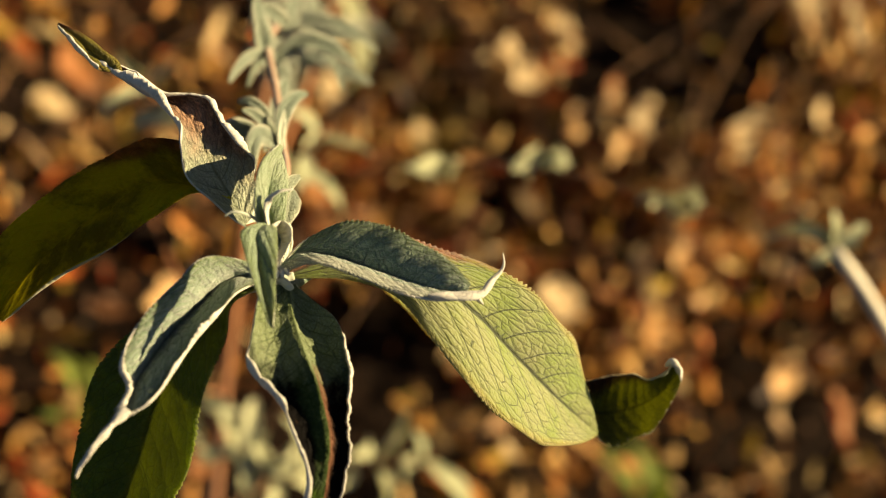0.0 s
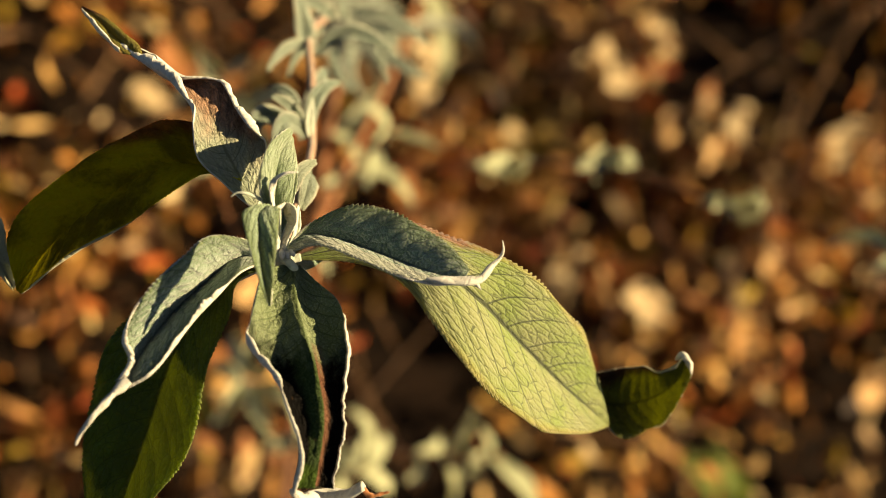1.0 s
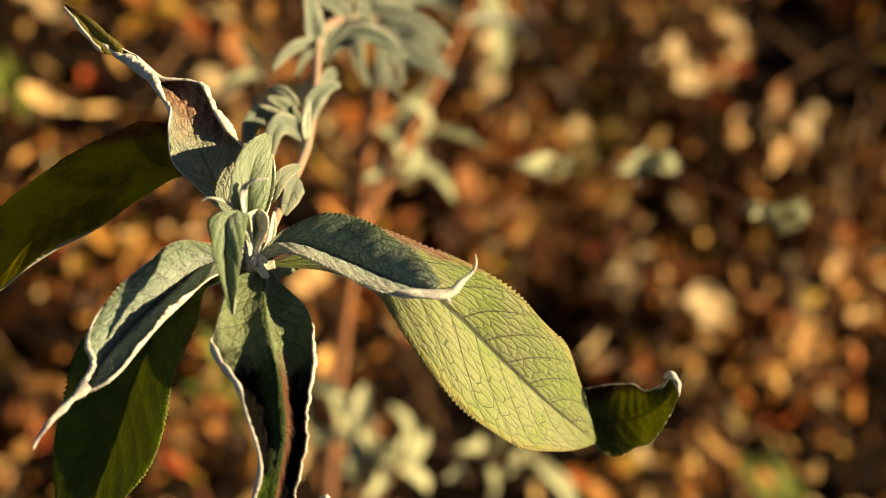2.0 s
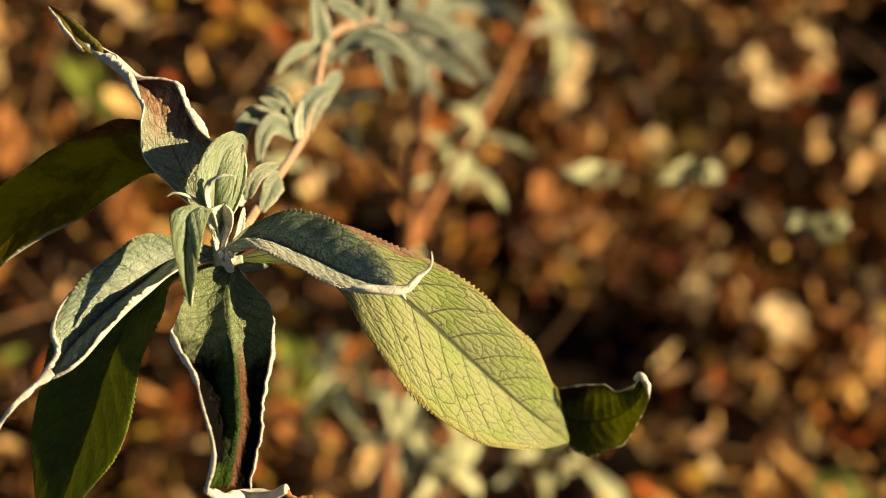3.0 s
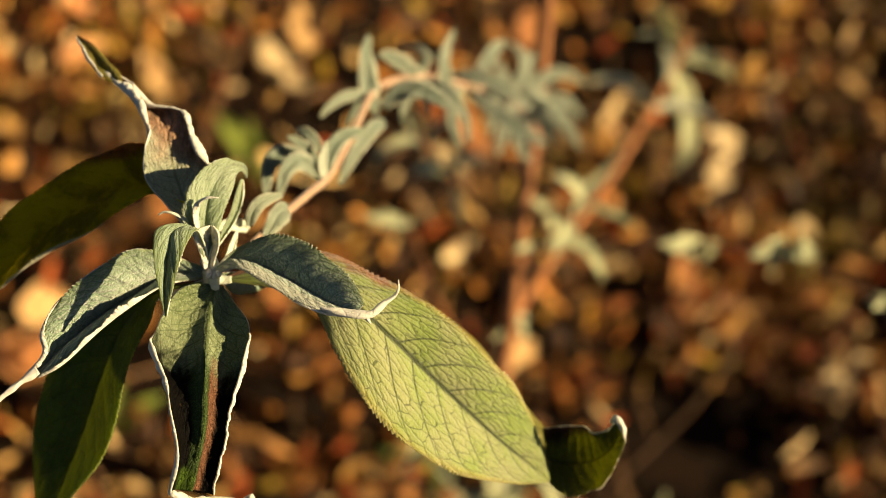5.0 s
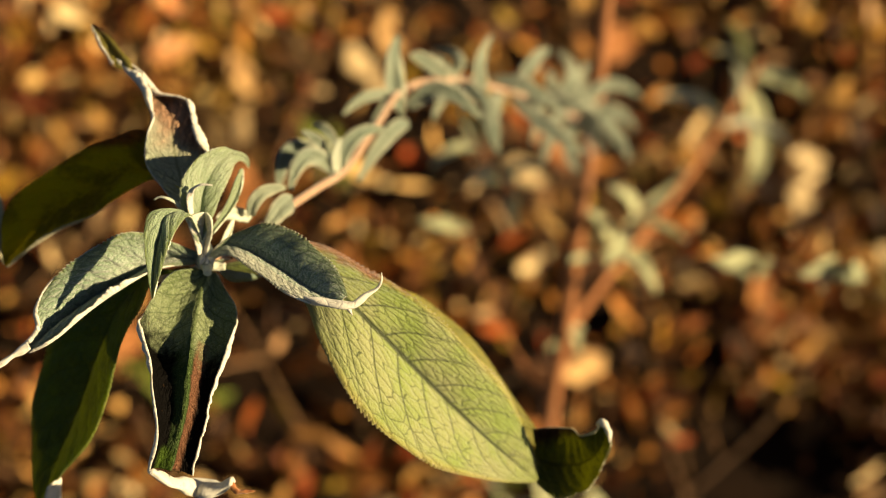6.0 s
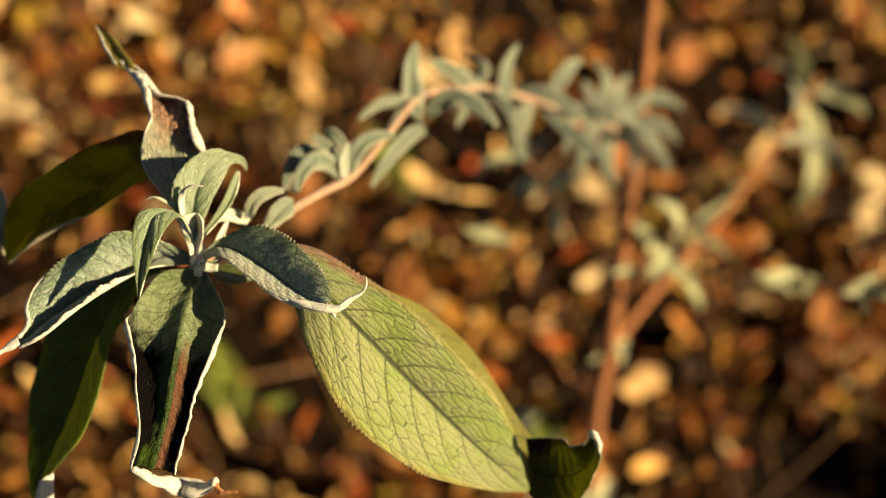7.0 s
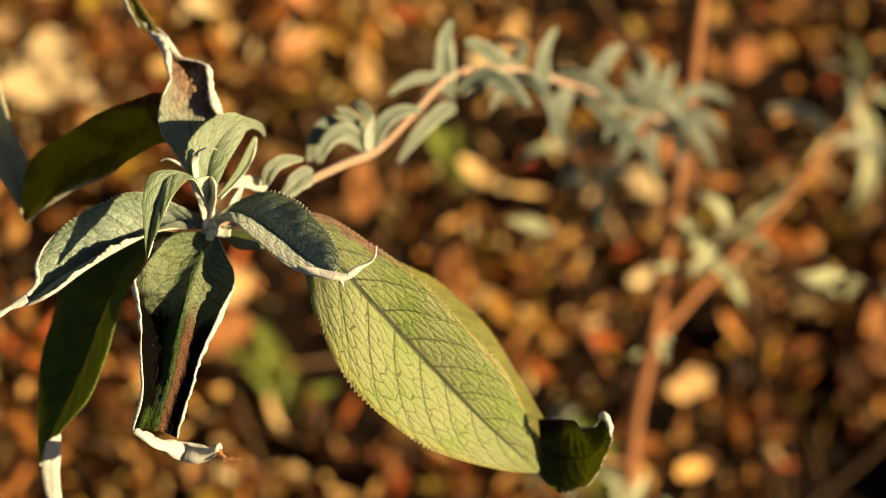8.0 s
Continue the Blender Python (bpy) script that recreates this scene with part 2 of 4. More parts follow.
OLIVE = leaf_material("leaf_olive_brown", (0.050, 0.056, 0.010), (0.085, 0.085, 0.012), (0.030, 0.030, 0.006),
                      through=0.80, vein_glow=1.3, mottle=0.75, through_colour=(0.98, 0.90, 0.03), felt=0.05, cells=1.7, relief=1.2, vein_mix=0.55, wander=0.15, fine_weight=0.1,
                      brown=(-0.9, 0.55), brown_from=0.02, brown_to=0.36, brown_colour=(0.26, 0.115, 0.018), sheen=0.0)
TIPGREEN = leaf_material("leaf_tip_olive", (0.30, 0.27, 0.060), (0.38, 0.33, 0.085), (0.16, 0.12, 0.03),
                         through=0.4, through_colour=(0.55, 0.48, 0.03), felt=0.1, cells=4.0, relief=1.2, sheen=0.0,
                         brown=(1.0, 0.3), brown_from=0.85, brown_to=1.1, brown_colour=(0.11, 0.05, 0.02))
WILTED = leaf_material("leaf_wilted_grey", (0.27, 0.31, 0.22), (0.35, 0.36, 0.27), (0.13, 0.15, 0.08),
                       through=0.12, felt=0.55, cells=2.8, relief=0.7, vein_mix=0.7, brown=(1.9, 0.30), brown_from=0.48,
                       brown_to=0.95, brown_colour=(0.22, 0.130, 0.080), black=2.6, sheen=0.0, specular=0.15)
DYING = leaf_material("leaf_wilted_green", (0.13, 0.17, 0.070), (0.22, 0.26, 0.14), (0.05, 0.075, 0.025),
                      through=0.10, felt=0.5, cells=3.2, relief=0.8, vein_mix=0.7, sheen=0.0, specular=0.06, scorched=True, wander=0.15)
YOUNG = leaf_material("leaf_young_downy", (0.27, 0.37, 0.22), (0.42, 0.50, 0.35), (0.15, 0.24, 0.09),
                      through=0.28, through_colour=(0.42, 0.50, 0.06), felt=0.65, cells=5.5, pairs=8.0, relief=0.8, vein_mix=0.5, sheen=0.4, rim_colour=(0.62, 0.60, 0.48))
CURLED = leaf_material("leaf_curled_dark", (0.050, 0.075, 0.012), (0.090, 0.115, 0.018), (0.022, 0.020, 0.008),
                       through=0.50, through_colour=(0.42, 0.48, 0.012), felt=0.04, cells=2.2, relief=1.2, vein_mix=0.8,
                       brown=(-0.5, -0.9), brown_from=0.25, brown_to=0.6, brown_colour=(0.04, 0.016, 0.006), sheen=0.0, rim_colour=(0.24, 0.22, 0.05))
FELT = felt_material("leaf_white_felt")
FELT_YOUNG = felt_material("leaf_downy_felt", (0.62, 0.66, 0.54), (0.50, 0.55, 0.40), 0.3)
FELT_DULL = felt_material("leaf_grey_felt", (0.44, 0.42, 0.28), (0.30, 0.27, 0.15), 0.35)
BARK = stem_material("stem_russet", (0.21, 0.070, 0.018), (0.31, 0.120, 0.032), (0.38, 0.20, 0.09), 0.2)
BARK_PALE = stem_material("stem_downy", (0.24, 0.14, 0.085), (0.34, 0.225, 0.145), (0.48, 0.44, 0.35), 0.8)


def litter_material():
    n = Nodes("dead_leaves")
    island = n.add("NewGeometry").outputs["Random Per Island"]
    where = n.add("TexCoord").outputs["Object"]
    colour = n.ramp(island, [(0.0, (0.022, 0.008, 0.0028)), (0.22, (0.075, 0.027, 0.0064)), (0.36, (0.25, 0.087, 0.0156)), (0.50, (0.42, 0.172, 0.0331)),
                             (0.61, (0.55, 0.302, 0.0828)), (0.71, (0.66, 0.432, 0.1748)), (0.79, (0.64, 0.493, 0.2668)), (0.85, (0.42, 0.100, 0.0147)), (0.90, (0.32, 0.052, 0.0129)),
                             (0.95, (0.46, 0.282, 0.0368)), (1.0, (0.24, 0.169, 0.0147))])
    blot = n.noise(where, 55.0, 4.0, 0.6)
    colour = n.mix(n.math("MULTIPLY", n.step(blot, 0.5, 0.7), 0.5), colour, (0.08, 0.035, 0.014))
    # Broad noise patches turn the leaves a dark brown.
    dark_patch = n.noise(where, 2.6, 3.0, 0.6)
    colour = n.mix(n.math("MULTIPLY", n.step(dark_patch, 0.50, 0.64), 0.72), colour, (0.030, 0.014, 0.006))
    mossy = n.noise(where, 4.5, 2.0)
    colour = n.mix(n.math("MULTIPLY", n.step(mossy, 0.58, 0.68), 0.32), colour, (0.20, 0.17, 0.02))
    normal = n.bump(n.noise(where, 160.0, 3.0), 0.5, 0.002)
    return n.finish(colour, 0.6, normal, 0.16, colour, 0.0, 0.2)


def soil_material():
    n = Nodes("shade_dark_soil")
    where = n.add("TexCoord").outputs["Object"]
    a = n.noise(where, 14.0, 6.0, 0.65)
    b = n.noise(where, 120.0, 4.0, 0.7)
    # Kept blacker than soil: shade in the litter gaps is put into the colour.
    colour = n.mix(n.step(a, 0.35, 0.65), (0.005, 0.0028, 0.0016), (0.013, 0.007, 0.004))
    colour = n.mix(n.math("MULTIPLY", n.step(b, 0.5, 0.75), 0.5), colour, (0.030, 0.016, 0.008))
    normal = n.bump(n.math("ADD", a, b), 0.8, 0.02)
    return n.finish(colour, 0.95, normal, 0.0, None, 0.0, 0.06)


def plain_leaf_material(name, low, high, through, tint):
    n = Nodes(name)
    where = n.add("TexCoord").outputs["Object"]
    luck = n.add("ObjectInfo").outputs["Random"]
    patch = n.noise(where, 140.0, 4.0, 0.6)
    colour = n.mix(n.math("ADD", n.math("MULTIPLY", luck, 0.6), n.math("MULTIPLY", patch, 0.4), 0.0, True), low, high)
    normal = n.bump(n.noise(where, 700.0, 3.0), 0.5, 0.0006)
    return n.finish(colour, 0.7, normal, through, tint, 0.3, 0.3)


LITTER = litter_material()
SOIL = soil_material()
SAGE = plain_leaf_material("leaf_sage", (0.31, 0.33, 0.19), (0.50, 0.50, 0.31), 0.3, (0.48, 0.46, 0.16))
SAGE_BACK = plain_leaf_material("leaf_sage_felt", (0.36, 0.38, 0.28), (0.48, 0.49, 0.37), 0.25, (0.45, 0.42, 0.18))
GREEN = plain_leaf_material("leaf_fresh_green", (0.11, 0.15, 0.014), (0.21, 0.25, 0.03), 0.4, (0.34, 0.40, 0.03))
TAN = plain_leaf_material("leaf_tan_dry", (0.42, 0.235, 0.08), (0.62, 0.41, 0.18), 0.3, (0.6, 0.42, 0.2))
CREAM = plain_leaf_material("leaf_cream_dry", (0.36, 0.26, 0.13), (0.52, 0.40, 0.23), 0.3, (0.6, 0.5, 0.3))
RUST = plain_leaf_material("leaf_rust_dry", (0.22, 0.075, 0.014), (0.34, 0.14, 0.030), 0.3, (0.5, 0.16, 0.04))
WOOLLY = stem_material("stem_white_down", (0.50, 0.45, 0.34), (0.62, 0.58, 0.46), (0.70, 0.66, 0.55), 0.6)
STRAW = stem_material("dry_straw", (0.21, 0.10, 0.040), (0.31, 0.17, 0.07), (0.42, 0.27, 0.13), 0.3)

# ---- builders ----
TIP = Vector((0.0, 0.0, 1.35))


def mm(points):
    """Places in millimetres round the shoot's tip, as metres in the world."""
    return np.array([(TIP.x + x / 1000, TIP.y + y / 1000, TIP.z + z / 1000) for x, y, z in points])


def spline(points, count):
    """A smooth run through a few places, with even steps along each span."""
    p = np.asarray(points, float)
    gaps = np.maximum(np.linalg.norm(np.diff(p, axis=0), axis=1), 1e-6) ** 0.5
    knots = np.r_[0, np.cumsum(gaps)]
    slopes = np.gradient(p, knots, axis=0)
    t = np.interp(np.linspace(0, 1, count), np.linspace(0, 1, 200),
                  np.interp(np.linspace(0, 1, 200), np.linspace(0, 1, len(p)), knots))
    i = np.clip(np.searchsorted(knots, t, side="right") - 1, 0, len(p) - 2)
    h = (knots[i + 1] - knots[i])[:, None]
    s = ((t - knots[i])[:, None]) / h
    curve = ((2 * s**3 - 3 * s**2 + 1) * p[i] + (s**3 - 2 * s**2 + s) * h * slopes[i]
             + (-2 * s**3 + 3 * s**2) * p[i + 1] + (s**3 - s**2) * h * slopes[i + 1])
    fine = np.r_[0, np.cumsum(np.linalg.norm(np.diff(curve, axis=0), axis=1))]
    even = np.linspace(0, fine[-1], count)
    return np.stack([np.interp(even, fine, curve[:, k]) for k in range(3)], 1)


def unit(a):
    return a / np.maximum(np.linalg.norm(a, axis=-1, keepdims=True), 1e-9)


def from_arrays(name, verts, faces, materials, slots=None, uvs=None, smooth=True):
    mesh = bpy.data.meshes.new(name)
    mesh.from_pydata([tuple(v) for v in verts], [], [tuple(int(k) for k in f) for f in faces])
    for material in materials:
        mesh.materials.append(material)
    if slots is not None:
        mesh.polygons.foreach_set("material_index", np.asarray(slots, np.int32))
    if smooth:
        mesh.polygons.foreach_set("use_smooth", np.ones(len(mesh.polygons), bool))
    if uvs is not None:
        loops = np.empty(len(mesh.loops), np.int32)
        mesh.loops.foreach_get("vertex_index", loops)
        for layer_name, values in uvs.items():
            layer = mesh.uv_layers.new(name=layer_name)
            layer.data.foreach_set("uv", np.asarray(values, np.float32)[loops].ravel())
    mesh.update()
    return mesh


def child(name, mesh, parent, label=""):
    ob = new(name, mesh)
    ob.parent = parent
    ob.matrix_parent_inverse = parent.matrix_world.inverted()
    if label:
        tagged(ob, label)
    return ob


def ease(x, lo, hi):
    s = np.clip((x - lo) / (hi - lo), 0, 1)
    return s * s * (3 - 2 * s)


def leaf_mesh(name, rails, front, back, rows=120, half=12, roll_left=None, roll_right=None, teeth=60, tooth=0.00035,
              thick=0.0005, bulge=0.06, pucker=0.0006, seed=1, pairs=11, green_rim=False, flap=None):
    """A leaf blade between a left edge, a midrib and a right edge: arched halves, quilted between the side veins, a toothed
    margin, and margins that roll over (radius, turns in degrees, from, to along the leaf). It has an upper and a lower skin."""
    left, mid, right = (spline(mm(r), rows) for r in rails)
    u = np.linspace(0, 1, rows)
    along = unit(np.gradient(mid, axis=0))
    across = unit(right - left)
    normal = unit(np.cross(across, along))
    rng = np.random.default_rng(seed)
    ph = rng.uniform(0, 6.28, 8)
    small = min(1.0, float(np.linalg.norm(right - left, axis=1).max()) / 0.022)
    v = np.linspace(-1, 1, 2 * half + 1)
    grid = np.zeros((rows, len(v), 3))
    for k, w in enumerate(v):
        a, edge = abs(w), left if w < 0 else right
        span = np.linalg.norm(edge - mid, axis=1)[:, None]
        run = u * pairs - 0.7 * a - 1.2 * a * a + 0.23 * np.sign(w)
        quilt = np.abs(np.cos(np.pi * run)) ** 0.7 * min(1, a * 5) * (1 - a**6)
        lift = (bulge * 4 * a * (1 - a) * span[:, 0] + pucker * quilt * np.minimum(1, span[:, 0] / 0.006)
                + small * (0.0006 * a * np.sin(u * 9 + ph[0] + w) + 0.0004 * a * np.sin(u * 23 + ph[1] + 2 * w)))
        grid[:, k] = mid + (edge - mid) * a + normal * lift[:, None]
    saw = (u * teeth) % 1.0
    for k, edge, rolled in ((0, left, roll_left), (-1, right, roll_right)):
        outward = unit(edge - mid)
        turned = ease(u, rolled[2], rolled[3]) if rolled else 0.0
        ragged = tooth * (1 - turned) * (saw - 0.4) * (0.7 + 0.5 * np.sin(u * 31 + ph[2 + k])) + small * 0.0005 * np.sin(u * 17 + ph[4 + k])
        grid[:, k] += outward * (ragged * np.sin(np.pi * np.clip(u, 0.02, 0.98)))[:, None]
    columns, vv = [grid[:, k] for k in range(len(v))], [w * (0.9 if (roll_left if w < 0 else roll_right) else 1.0) for w in v]
    steps = 8
    for roll, first in ((roll_left, True), (roll_right, False)):
        if roll is None:
            continue
        radius, turn, lo, hi = roll[:4]
        edge, inner = (grid[:, 0], grid[:, 2]) if first else (grid[:, -1], grid[:, -3])
        outward = unit((left if first else right) - mid)
        n = unit(np.cross(along, outward) if first else np.cross(outward, along))
        if np.sign((n * normal).sum()) < 0:
            n = -n
        r = abs(radius) * (0.85 + 0.26 * np.sin(u * 11 + ph[6]) + 0.18 * np.sin(u * 29 + 2 * np.sin(u * 7) + ph[7]) + 0.07 * np.sin(u * 67 + 3 * np.sin(u * 13 + ph[2]) + ph[5])
                           + 0.55 * np.convolve(rng.normal(0, 1, rows + 8), np.ones(9) / 9, 'valid') * (rows > 100)) * (1 - 0.25 * u) * np.sin(np.pi * np.clip(0.05 + 0.9 * u, 0, 1)) ** 0.3
        amount = radians(turn) * ease(u, lo, hi) * (1 - ease(u, *roll[4:]) if len(roll) > 4 else 1) + 0.02
        for j in range(1, steps + 1):
            ang = amount * j / steps
            p = edge + outward * (r * np.sin(ang))[:, None] + n * (np.sign(radius) * r * (1 - np.cos(ang)))[:, None]
            (columns.insert(0, p) if first else columns.append(p))
            (vv.insert(0, -0.9 - 0.0125 * j) if first else vv.append(0.9 + 0.0125 * j))
    g = np.stack(columns, 1)
    count = g.shape[1]
    du, dv = np.gradient(g, axis=0), np.gradient(g, axis=1)
    nn = unit(np.cross(dv, du))
    taper = np.minimum(1, np.minimum(u, 1 - u) * 30 + 0.15)[:, None, None]
    top, low = g + nn * thick / 2 * taper, g - nn * thick / 2 * taper
    verts = np.concatenate([top.reshape(-1, 3), low.reshape(-1, 3)])
    size = rows * count
    ids = np.arange(size).reshape(rows, count)
    a, b, c, d = ids[:-1, :-1].ravel(), ids[:-1, 1:].ravel(), ids[1:, 1:].ravel(), ids[1:, :-1].ravel()
    faces = np.concatenate([np.stack([a, b, c, d], 1), np.stack([d, c, b, a], 1) + size])
    slots = np.r_[np.zeros(len(a)), np.ones(len(a))]
    # The right half can take a third material, a tone painted as sunlit.
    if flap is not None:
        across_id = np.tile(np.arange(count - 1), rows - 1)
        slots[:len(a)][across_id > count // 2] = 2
    ring = np.r_[ids[0, :], ids[1:, -1], ids[-1, -2::-1], ids[-2:0:-1, 0]]
    nxt = np.roll(ring, -1)
    rim = np.stack([ring, ring + size, nxt + size, nxt], 1)
    faces = np.concatenate([faces, rim])
    slots = np.r_[slots, np.zeros(len(rim)) if green_rim else np.ones(len(rim))]
    length = np.r_[0, np.cumsum(np.linalg.norm(np.diff(mid, axis=0), axis=1))]
    wide = np.concatenate([np.zeros((rows, 1)), np.cumsum(np.linalg.norm(np.diff(g, axis=1), axis=2), axis=1)], 1)
    centre = int(np.argmin(np.abs(np.array(vv))))
    wide = wide - wide[:, centre:centre + 1]
    metric = np.stack([np.broadcast_to(length[:, None], wide.shape) * 100 + seed * 3.7, wide * 100 + seed * 1.3], 2).reshape(-1, 2)
    flat = np.stack([np.broadcast_to(u[:, None], wide.shape), np.broadcast_to(np.clip(np.array(vv), -1, 1)[None] * 0.5 + 0.5, wide.shape)], 2).reshape(-1, 2)
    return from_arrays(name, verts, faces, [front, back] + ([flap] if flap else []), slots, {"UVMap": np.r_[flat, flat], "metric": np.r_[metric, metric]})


def tube_mesh(name, points, radii, material, rows=40, sides=12, squash=1.0, crumple=0.0, seed=3, world_places=False):
    """A tapering round or flattened stalk through a few places, with closed ends."""
    path = spline(points if world_places else mm(points), rows)
    u = np.linspace(0, 1, rows)
    r = np.interp(u, np.linspace(0, 1, len(radii)), radii)
    along = unit(np.gradient(path, axis=0))
    side = unit(np.cross(along, np.array([0.3, 0.2, 0.93])))
    up = np.cross(side, along)
    ang = np.linspace(0, 2 * np.pi, sides, endpoint=False)
    rng = np.random.default_rng(seed)
    ph = rng.uniform(0, 6.28, 6)
    rr = r[:, None] * (1 + crumple * (np.sin(3 * ang[None] + u[:, None] * 9 + ph[0]) * 0.5 + np.sin(2 * ang[None] - u[:, None] * 14 + ph[1]) * 0.5
                                      + np.sin(u[:, None] * 23 + ph[2]) * 0.4))
    ring = path[:, None] + side[:, None] * (rr * np.cos(ang)[None])[..., None] + up[:, None] * (rr * squash * np.sin(ang)[None])[..., None]
    verts = np.concatenate([ring.reshape(-1, 3), path[:1], path[-1:]])
    faces, size = [], rows * sides
    for i in range(rows - 1):
        for j in range(sides):
            k = (j + 1) % sides
            faces.append((i * sides + j, i * sides + k, (i + 1) * sides + k, (i + 1) * sides + j))
    for j in range(sides):
        k = (j + 1) % sides
        faces.append((size, k, j))
        faces.append((size + 1, (rows - 1) * sides + j, (rows - 1) * sides + k))
    length = np.r_[0, np.cumsum(np.linalg.norm(np.diff(path, axis=0), axis=1))]
    metric = np.stack([np.broadcast_to(length[:, None], (rows, sides)) * 100, np.broadcast_to((ang * r.mean())[None] * 100, (rows, sides))], 2).reshape(-1, 2)
    metric = np.r_[metric, [[0, 0], [length[-1] * 100, 0]]]
    return from_arrays(name, verts, faces, [material], None, {"metric": metric})


# ---- ground ----


def ground_height(x, y):
    rise = 0.10 - 0.16 * np.tanh(np.asarray(x) - 0.1)
    return rise + 0.035 * np.sin(3.1 * np.asarray(x) + 1.2) * np.cos(2.7 * np.asarray(y)) + 0.018 * np.sin(9.0 * np.asarray(x)) * np.sin(7.3 * np.asarray(y) + 0.6)


def build_ground():
    axis = np.r_[-300, -120, -40, -15, -7, np.linspace(-4, 5, 91), 9, 18, 45, 120, 300]
    xs, ys = np.meshgrid(axis, axis, indexing="ij")
    near = np.exp(-((xs / 8) ** 2 + (ys / 8) ** 2))
    zs = ground_height(xs, ys) * near
    count = len(axis)
    ids = np.arange(count * count).reshape(count, count)
    faces = np.stack([ids[:-1, :-1].ravel(), ids[1:, :-1].ravel(), ids[1:, 1:].ravel(), ids[:-1, 1:].ravel()], 1)
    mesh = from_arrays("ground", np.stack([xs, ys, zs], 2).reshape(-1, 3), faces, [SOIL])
    tagged(new("ground", mesh), "bare garden soil under dead leaves, darkened by painted shade", "ground", kind="structure")


build_ground()


def litter_density(x, y):
    """Thin towards the shrub's foot and in a few spots, thicker on the open side."""
    # First spot thins the litter to put deep shade there; others darken the ground.
    thinned = max(deep * math.exp(-((x - cx) / wx) ** 2 - ((y - cy) / wy) ** 2) for cx, cy, wx, wy, deep in
                 ((0.28, 1.42, 0.30, 0.20, 0.93), (-0.27, 0.77, 0.11, 0.12, 0.93), (0.06, 0.90, 0.14, 0.13, 0.75)))
    near = ease(x, -0.10, 0.12) * (1 - ease(y, 0.66, 0.92))
    return (0.45 + 0.55 * ease(x, 0.05, 0.45)) * (1 - thinned) * (1 - 0.76 * near) * ease(2.0 - abs(x - 0.2), 0.2, 0.9) * ease(2.4 - y, 0.0, 0.5)


def scatter_leaves(name, count, area, size, lift, material, seed, upright=0.5, clump=0.0):
    """Many curled dead leaves in one mesh, each a small bent blade of its own."""
    rng = np.random.default_rng(seed)
    nu, nv = 5, 3
    u, w = np.linspace(0, 1, nu), np.linspace(-1, 1, nv)
    verts, faces, made = [], [], 0
    while made < count:
        x, y = rng.uniform(area[0], area[1]), rng.uniform(area[2], area[3])
        if clump and noise.noise(Vector((x * 5.5, y * 5.5, seed))) + 0.8 * noise.noise(Vector((x * 2.1, y * 2.1, seed + 4))) + 0.16 < rng.uniform(-clump, clump) * 0.6:
            continue
        if clump and rng.random() > litter_density(x, y):
            continue
        length = rng.uniform(*size) * (0.7 + 0.6 * rng.random() ** 2)
        width = length * rng.uniform(0.10, 0.30)
        bend, cup, twist = rng.uniform(-1.6, 1.6), rng.uniform(-0.9, 0.9), rng.uniform(-0.9, 0.9)
        yaw = rng.uniform(0, 6.283)
        pitch = rng.normal(0, 1.0) * upright
        bank = rng.normal(0, 1.0) * upright
        rot = np.array(Euler((bank, pitch, yaw)).to_matrix())
        base = np.array([x, y, ground_height(x, y) + 0.004 + lift * rng.random() ** 1.6])
        points = np.zeros((nu, nv, 3))
        for i, t in enumerate(u):
            half = width * math.sin(math.pi * min(0.97, 0.06 + 0.92 * t)) ** 0.8
            ang = bend * (t - 0.5)
            for j, s in enumerate(w):
                roll = cup + twist * (t - 0.5)
                points[i, j] = (length * (math.sin(ang) / bend if abs(bend) > 0.05 else t - 0.5), half * s * math.cos(roll * abs(s)),
                                length * (1 - math.cos(ang)) / 2.0 + half * abs(s) * math.sin(roll) * 0.9)
        points = points @ rot.T + base
        start = len(verts)
        verts.extend(points.reshape(-1, 3))
        for i in range(nu - 1):
            for j in range(nv - 1):
                a = start + i * nv + j
                faces.append((a, a + 1, a + nv + 1, a + nv))
        made += 1
    ob = new(name, from_arrays(name, verts, faces, [material]))
    return ob


tagged(scatter_leaves("leaf_litter", 24000, (-1.6, 2.0, 0.2, 2.4), (0.015, 0.055), 0.13, LITTER, 5, 0.95, 0.75),
       "thick layer of curled brown and tan dead leaves", "leaf litter", kind="stuff")


